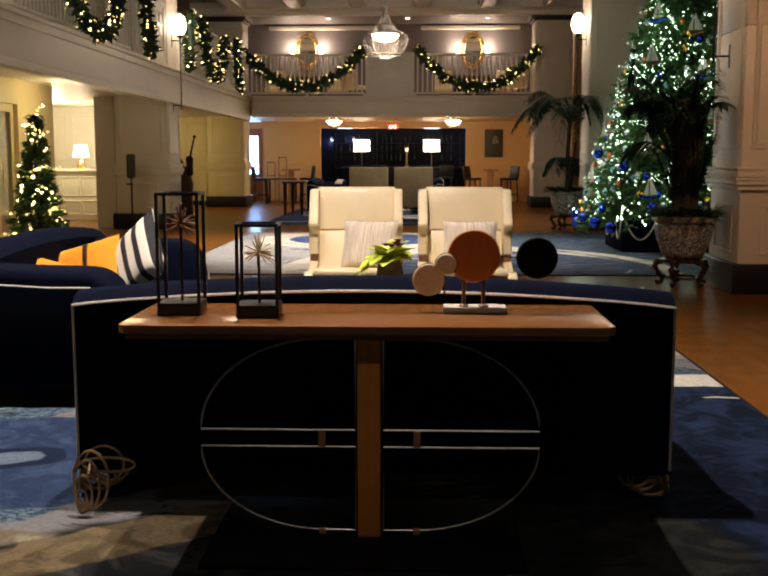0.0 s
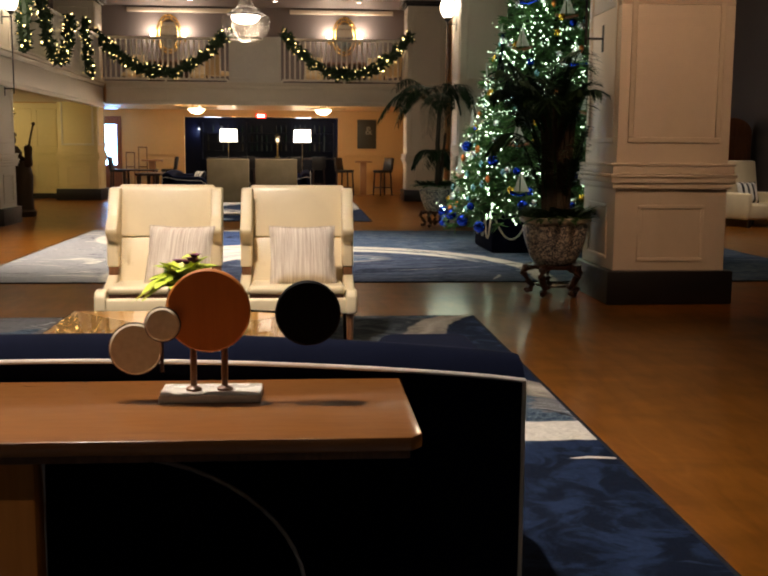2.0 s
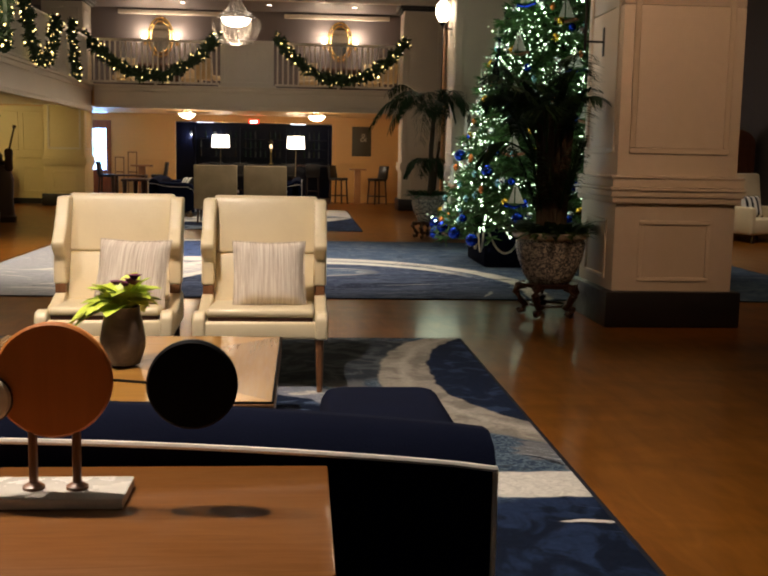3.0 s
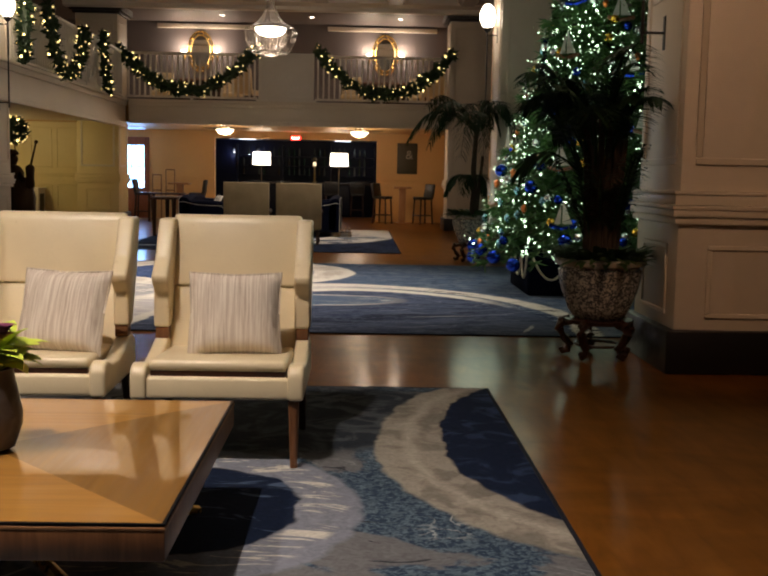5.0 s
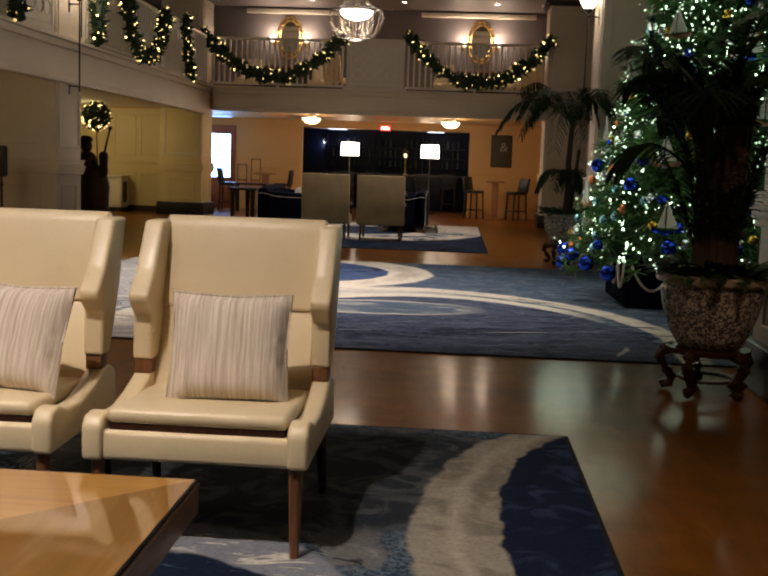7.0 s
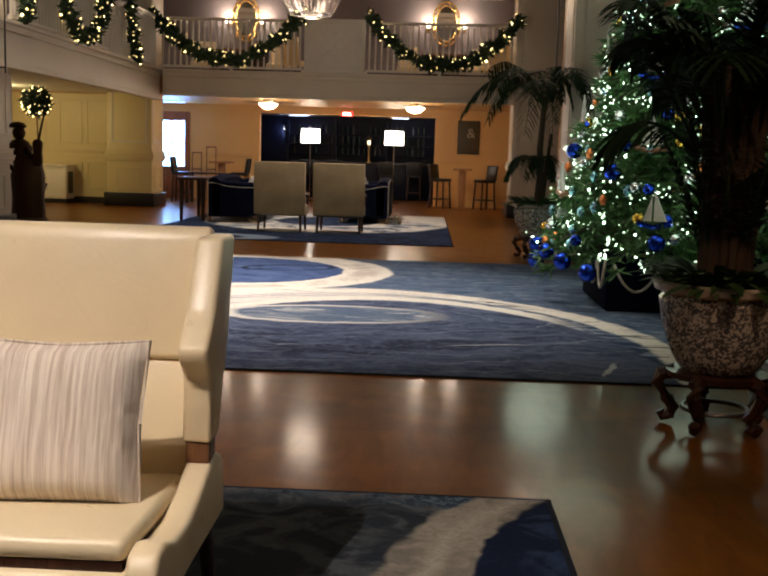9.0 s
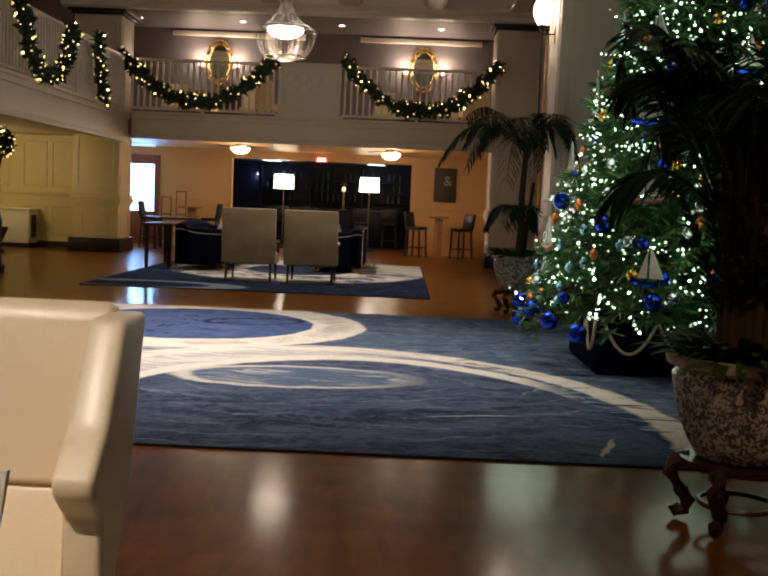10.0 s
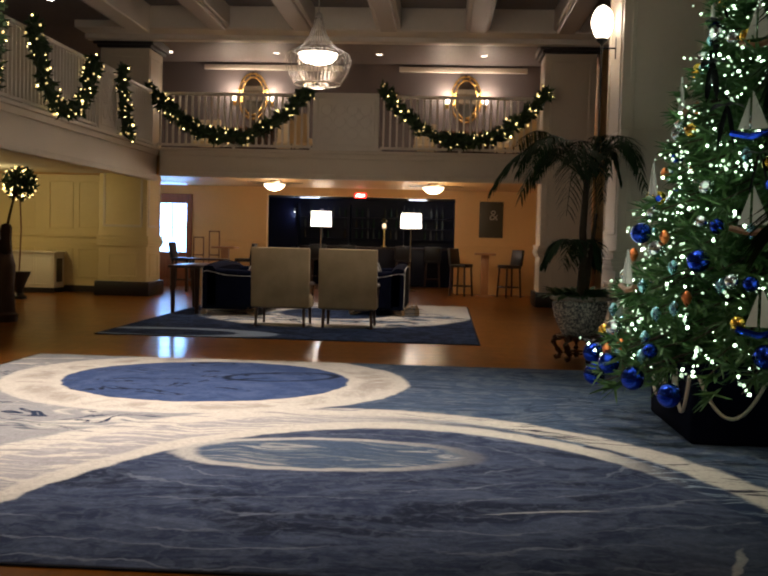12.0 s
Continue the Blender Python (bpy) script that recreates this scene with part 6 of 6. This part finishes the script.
for a in (-9.4, -8.6, -7.8, -7.0):
    panel_frame(bm, "x", a, a + 0.66, 1.30, 2.35, 24.0, -0.02)
panel_frame(bm, "y", 20.9, 22.2, 1.30, 2.35, -6.0, -0.02)
panel_frame(bm, "y", 22.4, 23.8, 1.30, 2.35, -6.0, -0.02)
panel_frame(bm, "y", 20.9, 22.2, 0.2, 1.1, -6.0, -0.02)
setting("lounge_panels", bm, IVORY, "ivory wall panel mouldings in the lounge", "trim")
# lamp made up to account for the bright patch on the lounge wall
tl = thing("table_lamp", "added lamp with a glowing cream shade for the bright lounge wall", "table lamp", (-7.15, 22.6, 1.11))
part("base", lathe(((0.07, 0.0), (0.09, 0.05), (0.06, 0.16), (0.015, 0.2), (0.015, 0.28)), 18), BRASS, tl)
part("shade", lathe(((0.17, 0.26), (0.13, 0.52), (0.12, 0.52), (0.16, 0.265)), 24), SHADE, tl)
# bare fill lamp that brightens the lounge, without a fitting
lamp("lounge_light", "POINT", (-7.4, 21.6, 2.2), 62, (1.0, 0.87, 0.46), 0.25)
lamp("table_lamp_light", "POINT", (-7.15, 22.35, 1.65), 15, WARM, 0.1)
hs = thing("hanging_sign", "small white lit hanging sign", "sign", (-5.3, 13.2, SOFFIT + 0.04))
part("chain", tube([(0, 0, 0), (0, 0, -0.10)], 0.006, 6), NICKEL, hs)
part("board", box(-0.09, 0.09, -0.012, 0.012, -0.32, -0.10, 0.006), GLOBE, hs)
for i in range(3):
    part("text_bar", box(-0.06, 0.06 - 0.02 * i, -0.018, -0.0125, -0.16 - 0.05 * i, -0.14 - 0.05 * i), NAVY, hs)
# bare fill lamps added to give the aisle its yellow light
lamp("aisle_light", "POINT", (-7.4, 27.0, 2.3), 50, (1.0, 0.80, 0.36), 0.2)
lamp("aisle_light", "POINT", (-5.1, 16.0, 2.2), 14, (1.0, 0.80, 0.40), 0.2)

# ---------------------------------------------------------------- planters and palms
k = Mat("blue_white_porcelain", 0.22)
mot = k.step(k.noise(38, 4, None, 1.4), 0.45, 0.52)
band_z = k.split(k.coords())[2]
k.colour(k.mix(mot, (0.56, 0.555, 0.49), (0.105, 0.115, 0.135)))
k.rough(k.ramp(k.noise(12, 3), (0.3, 0.16), (0.7, 0.32)))
PORC = k.m
PORC_RIM = painted("porcelain_rim", (0.60, 0.56, 0.47), 0.25, 0.2)


def planter(at, s=1.0):
    st = thing("plant_stand", "carved dark wooden plant stand with scroll legs", "plant stand", at, 0, "carved plant stands")
    part("top_ring", lathe(((0.20 * s, 0.255), (0.24 * s, 0.26), (0.25 * s, 0.29), (0.10 * s, 0.295)), 28), DARKWOOD, st)
    part("lower_ring", tube([(0.16 * s * math.cos(a), 0.16 * s * math.sin(a), 0.10) for a in [2 * math.pi * i / 28 for i in range(28)]], 0.012, 6, None, True), DARKWOOD, st)
    for i in range(5):
        a = 2 * math.pi * i / 5 + 0.3
        pts = [(r_ * s * math.cos(a), r_ * s * math.sin(a), z) for r_, z in ((0.20, 0.27), (0.27, 0.25), (0.285, 0.20), (0.235, 0.13), (0.20, 0.08), (0.215, 0.045), (0.25, 0.032), (0.265, 0.06))]
        part("leg", tube(pts, 0.040, 8, None, False, 0.026), DARKWOOD, st)
    p = thing("planter", "mottled blue and cream porcelain planter on a carved stand", "planter", (at[0], at[1], at[2] + 0.295), 0, "porcelain planters")
    part("pot", lathe([(r_ * s, z) for r_, z in ((0.17, 0.0), (0.19, 0.012), (0.23, 0.08), (0.275, 0.20), (0.30, 0.31), (0.305, 0.355), (0.285, 0.38))], 36), PORC, p)
    part("rim", lathe([(r_ * s, z) for r_, z in ((0.285, 0.38), (0.33, 0.40), (0.335, 0.43), (0.31, 0.445), (0.285, 0.44), (0.28, 0.40))], 36), PORC_RIM, p, "cream glazed rim")
    part("soil", lathe(((0.27 * s, 0.385), (0.27 * s, 0.405)), 24), SOIL, p)
    return at[2] + 0.295 + 0.405


def frond(root, heading, rise, reach, droop, leaflets, leaf_len, rnd_, leaf_w=0.011):
    """One palm frond: an arching rib with paired hanging leaflets."""
    bm = bmesh.new()
    d_ = Vector((math.cos(heading), math.sin(heading), 0))
    rib = []
    n = 12
    for i in range(n + 1):
        t = i / n
        rib.append(root + d_ * reach * t + Vector((0, 0, rise * t - droop * t * t * t)))
    tube(rib, 0.012, 5, bm, False, 0.003)
    for i in range(leaflets):
        t = 0.22 + 0.78 * (i + rnd_.random() * 0.6) / leaflets
        f = t * n
        j = min(n - 1, int(f))
        p = rib[j].lerp(rib[j + 1], f - j)
        along = (rib[j + 1] - rib[j]).normalized()
        side = along.cross(Vector((0, 0, 1))).normalized()
        size = leaf_len * (0.45 + 0.75 * math.sin(math.pi * min(1, 0.15 + t * 0.85)))
        for s in (-1, 1):
            dv = along * 0.75 + side * s * 0.8 + Vector((0, 0, -0.12 + rnd_.gauss(0, 0.1)))
            blade(bm, p, dv, size, leaf_w * rnd_.uniform(0.85, 1.3), 0.45, 4, 0.2)
    return bm


rnd = random.Random(77)
z0 = planter((3.05, 10.95, 0.0), 1.0)
palm = thing("palm", "dense dark kentia palm in a porcelain planter", "palm", (3.05, 10.95, z0))
for i in range(16):
    a = 2 * math.pi * i / 16
    part("stem", tube([(0.10 * math.cos(a), 0.10 * math.sin(a), 0), (0.12 * math.cos(a), 0.12 * math.sin(a), 0.6), (0.16 * math.cos(a), 0.16 * math.sin(a), 1.1)], 0.032, 7, None, False, 0.016), BARK, palm)
for i in range(36):
    a = 2.39996 * i + rnd.uniform(-0.2, 0.2)
    zz = rnd.uniform(0.6, 1.05)
    near = max(0.0, math.cos(a)) * (0.35 if math.sin(a) < -0.7 else 1.0)
    part("frond", frond(Vector((0.10 * math.cos(a) - 0.06, 0.12 * math.sin(a), zz)), a, rnd.uniform(0.30, 0.82), rnd.uniform(0.30, 0.62) * (1 - 0.95 * near) * (0.75 if math.cos(a) < -0.3 else 1.0) + 0.02, rnd.uniform(0.05, 0.40), 24, 0.28 - 0.18 * near, rnd), FROND, palm)
for i in range(10):
    a = 2 * math.pi * i / 10
    part("frond", frond(Vector((0.08 * math.cos(a), 0.06 * math.sin(a), 0.05)), a, rnd.uniform(0.7, 1.2), rnd.uniform(0.15, 0.3), 0.15, 18, 0.22, rnd), FROND, palm)


def underplant(at, r_, seed):
    q = thing("underplanting", "low leafy plants round the palm's foot", "plant", at)
    rr = random.Random(seed)
    for i in range(80):
        a = rr.uniform(0, 2 * math.pi)
        bm = bmesh.new()
        u = rr.uniform(0.3, 0.95)
        for j in range(3):
            b = a + rr.uniform(-0.6, 0.6)
            blade(bm, Vector((u * r_ * math.cos(a), u * r_ * math.sin(a), 0.0)), Vector((math.cos(b), math.sin(b), rr.uniform(0.4, 1.6))), rr.uniform(0.20, 0.36), 0.028, 0.45, 4)
        part("leaf", bm, MOSS, q)


underplant((3.05, 10.95, z0), 0.28, 5)
z0 = planter((3.04, 19.5, 0.0), 1.02)
palm2 = thing("palm", "slender palm with arching fronds in a porcelain planter", "palm", (3.04, 19.5, z0))
part("trunk", tube([(0, 0, 0), (0.02, 0, 0.4), (0.0, 0, 0.75), (0.03, 0, 1.38)], 0.055, 9, None, False, 0.034), BARK, palm2)
part("trunk", tube([(0.06, 0.05, 0), (0.10, 0.03, 0.5), (0.14, 0.0, 0.95)], 0.035, 9, None, False, 0.02), BARK, palm2)
for i in range(17):
    a = 2.39996 * i + rnd.uniform(-0.3, 0.3)
    near = max(0.0, math.cos(a - 0.5))
    part("frond", frond(Vector((0.03, 0, 1.30)), a, rnd.uniform(0.7, 1.3), rnd.uniform(0.75, 1.15) * (1 - 0.75 * near), rnd.uniform(0.7, 1.3), 26, 0.27 - 0.10 * near, rnd, 0.0105), FROND, palm2)
for i in range(7):
    a = 2.39996 * i + 1.0
    part("frond", frond(Vector((0.0, 0, 0.55)), a, 0.35, 0.45 * (1 - 0.6 * max(0.0, math.cos(a))), 0.55, 18, 0.19, rnd, 0.012), FROND, palm2)
underplant((3.04, 19.5, z0), 0.28, 6)

# ---------------------------------------------------------------- the great tree
TX, TY = 4.08, 15.45
tree, rim = fir((TX, TY, 0), 4.75, 1.44, 0.50, 51, 520, 9, "tall decorated fir with white lights and blue baubles", TWINKLE, 0.0108, 2900, "cool white fairy lights")
BLUEBALL = metal("blue_bauble", (0.02, 0.06, 0.55), 0.15)
GOLDBALL = metal("gold_bauble", (0.85, 0.55, 0.08), 0.18)
ICE = metal("silver_bauble", (0.70, 0.78, 0.80), 0.15)
SAIL = fabric("sailcloth", (0.50, 0.52, 0.48), 0.8, 0.0)
BLACKB = fabric("black_ribbon", (0.006, 0.006, 0.009), 0.6, 0.1)
rnd = random.Random(90)


def on_tree(z, a, out=1.02):
    R = rim(z) * out
    return (R * math.cos(a), R * math.sin(a), z - 0.08 * R)


for i in range(110):
    z = 0.60 + 3.3 * (1 - (1 - rnd.random()) ** 0.65)
    a = rnd.uniform(math.pi * 0.62, math.pi * 1.95)
    m_, r_ = ((BLUEBALL, rnd.choice((0.05, 0.075))), (GOLDBALL, 0.05), (ICE, 0.06), (ICE, 0.045), (ICE, 0.05))[i % 5]
    part("bauble", ball(on_tree(z, a), r_, None, 3), m_, tree, {BLUEBALL: "shiny blue bauble", GOLDBALL: "gold bauble", ICE: "silver bauble"}[m_])
TEAL = metal("teal_glass_ornament", (0.25, 0.50, 0.58), 0.25)
COPPER = metal("copper_ornament", (0.70, 0.22, 0.07), 0.3)
for i in range(64):
    z = 0.62 + 3.3 * (1 - (1 - rnd.random()) ** 0.65)
    a = rnd.uniform(math.pi * 0.62, math.pi * 1.95)
    c = on_tree(z, a, 1.03)
    shape = lathe(((0.004, -0.055), (0.026, -0.030), (0.036, 0.0), (0.024, 0.028), (0.006, 0.045)), 12, None, c)
    part("drop_ornament", shape, (TEAL, COPPER)[i % 2], tree, ("teal glass drop", "copper drop")[i % 2])
for z, a in ((0.52, 3.25), (0.56, 3.62), (0.50, 3.85), (0.62, 2.95)):
    part("bauble", ball(on_tree(z, a, 1.04), 0.078, None, 3), BLUEBALL, tree, "shiny blue bauble")
for i in range(14):
    z = 0.75 + 2.8 * i / 14
    a = 2.5 + (i * 1.7) % 2.6
    c = Vector(on_tree(z, a, 1.05))
    t_ = Vector((-math.sin(a), math.cos(a), 0))
    o = Vector((math.cos(a), math.sin(a), 0)) * 0.012
    bm = bmesh.new()
    for p0, p1, p2 in ((c + t_ * 0.01, c + t_ * 0.12, c + t_ * 0.01 + Vector((0, 0, 0.24))), (c - t_ * 0.01, c - t_ * 0.08, c - t_ * 0.01 + Vector((0, 0, 0.20)))):
        f_ = [bm.verts.new(q + o) for q in (p0, p1, p2)]
        b_ = [bm.verts.new(q - o * 0.2) for q in (p0, p1, p2)]
        bm.faces.new(f_), bm.faces.new(b_[::-1])
        for e in range(3):
            bm.faces.new((f_[e], b_[e], b_[(e + 1) % 3], f_[(e + 1) % 3]))
    sb = part("sailboat", bm, SAIL, tree, "white sailboat ornament")
    hull = tube([c - t_ * 0.13 - Vector((0, 0, 0.02)), c - Vector((0, 0, 0.05)), c + t_ * 0.16 - Vector((0, 0, 0.02))], 0.022, 6)
    part("hull", hull, BLUEBALL if i % 2 else BROWNWOOD, sb)
for i in range(9):
    z = 0.7 + 2.9 * i / 9
    a = 2.9 + (i * 2.1) % 2.4
    c = Vector(on_tree(z, a, 1.08))
    bm = bmesh.new()
    for s in (-1, 1):
        blade(bm, c, Vector((-math.sin(a) * s, math.cos(a) * s, 0.35)), 0.14, 0.045, 0.5, 5)
        blade(bm, c, Vector((-math.sin(a) * s * 0.25, math.cos(a) * s * 0.25, -1)), 0.26, 0.028, 0.1, 5)
    part("bow", bm, BLACKB, tree, "black ribbon bow")
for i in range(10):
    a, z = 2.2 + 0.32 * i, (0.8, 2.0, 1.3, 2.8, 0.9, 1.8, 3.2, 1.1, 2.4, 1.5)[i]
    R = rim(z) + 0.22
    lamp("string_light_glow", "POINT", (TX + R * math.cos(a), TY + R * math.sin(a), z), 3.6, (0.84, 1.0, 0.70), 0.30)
tub = thing("tree_box", "navy box base with swagged white rope", "tree base", (TX, TY, 0.012))
part("box", box(-0.92, 0.92, -0.66, 0.66, 0.0, 0.50, 0.03, 3), NAVY, tub)
for side, first, count, span in ((0, -0.88, 4, 0.44), (1, -0.62, 3, 0.41)):
    for j in range(count):
        pts = []
        for i in range(13):
            t = i / 12
            u = first + span * (j + t)
            z = 0.45 - 0.27 * (1 - (2 * t - 1) ** 2)
            pts.append((u, -0.67, z) if side == 0 else (-0.93, u, z))
        part("rope", tube(pts, 0.013, 7), ROPE, tub, "white rope swag")

# ---------------------------------------------------------------- beyond the right-hand pillars
far_seat = thing("lounge_chair", "cream lounge chair with a striped pillow by the far wall", "armchair", (8.95, 19.9, 0), 20)
part("seat", box(-0.42, 0.42, -0.4, 0.4, 0.14, 0.42, 0.04, 3), LEATHER, far_seat)
part("backrest", prism([(0.25, 0.40), (0.42, 0.40), (0.52, 1.20), (0.38, 1.20)], "x", -0.42, 0.42, 0.04, None, 3), LEATHER, far_seat)
for sx in (-1, 1):
    part("arm", box(sx * 0.42 - 0.06, sx * 0.42 + 0.06, -0.4, 0.4, 0.14, 0.62, 0.04, 3), LEATHER, far_seat)
    part("leg", box(sx * 0.36 - 0.025, sx * 0.36 + 0.025, -0.36, -0.31, 0, 0.14), DARKWOOD, far_seat)
    part("leg", box(sx * 0.36 - 0.025, sx * 0.36 + 0.025, 0.31, 0.36, 0, 0.14), DARKWOOD, far_seat)
pillow((8.95, 20.0, 0.42), 20, -18, BOLD, "striped pillow in the cream lounge chair", 0.46, 0.40, 0.14)

wc = thing("cabinet", "brown wooden cabinet with an arched top behind the cream chair", "cabinet", (9.45, 22.3, 0))
arch = [(-0.40, 0.10), (0.40, 0.10), (0.40, 1.75)] + [(0.40 * math.cos(a), 1.75 + 0.30 * math.sin(a)) for a in [math.pi * i / 12 for i in range(1, 12)]] + [(-0.40, 1.75)]
part("body", prism(arch, "y", -0.22, 0.22, 0.012), REDWOOD, wc)
part("plinth", box(-0.42, 0.42, -0.24, 0.24, 0.0, 0.10, 0.008), DARKWOOD, wc)
for a, b in ((-0.34, -0.01), (0.01, 0.34)):
    bm = bmesh.new()
    panel_frame(bm, "x", a, b, 0.20, 1.70, -0.22, -0.015, 0.04)
    part("door", bm, REDWOOD, wc)

# ---------------------------------------------------------------- hall downlights, one to a coffer; unseen, added to light seats and carpets
for x, y, p, cone in ((-2.17, 5.4, 760, 96), (1.18, 5.5, 25, 70), (-2.17, 15.9, 950, 70), (-0.5, 15.4, 1200, 78), (1.18, 15.0, 430, 66),
                      (-2.17, 26.0, 300, 84), (1.18, 22.0, 420, 84), (-0.5, 25.8, 520, 70), (7.7, 17.6, 420, 80), (-0.5, 0.2, 90, 84), (1.18, 0.2, 80, 84)):
    downlight(x, y, TOP, p, cone)
downlight(-0.5, 5.2, TOP, 1020, 90, (-0.68, 6.3, 0.0))
# warm spot added only to brighten the right pillar's front, its fitting made up
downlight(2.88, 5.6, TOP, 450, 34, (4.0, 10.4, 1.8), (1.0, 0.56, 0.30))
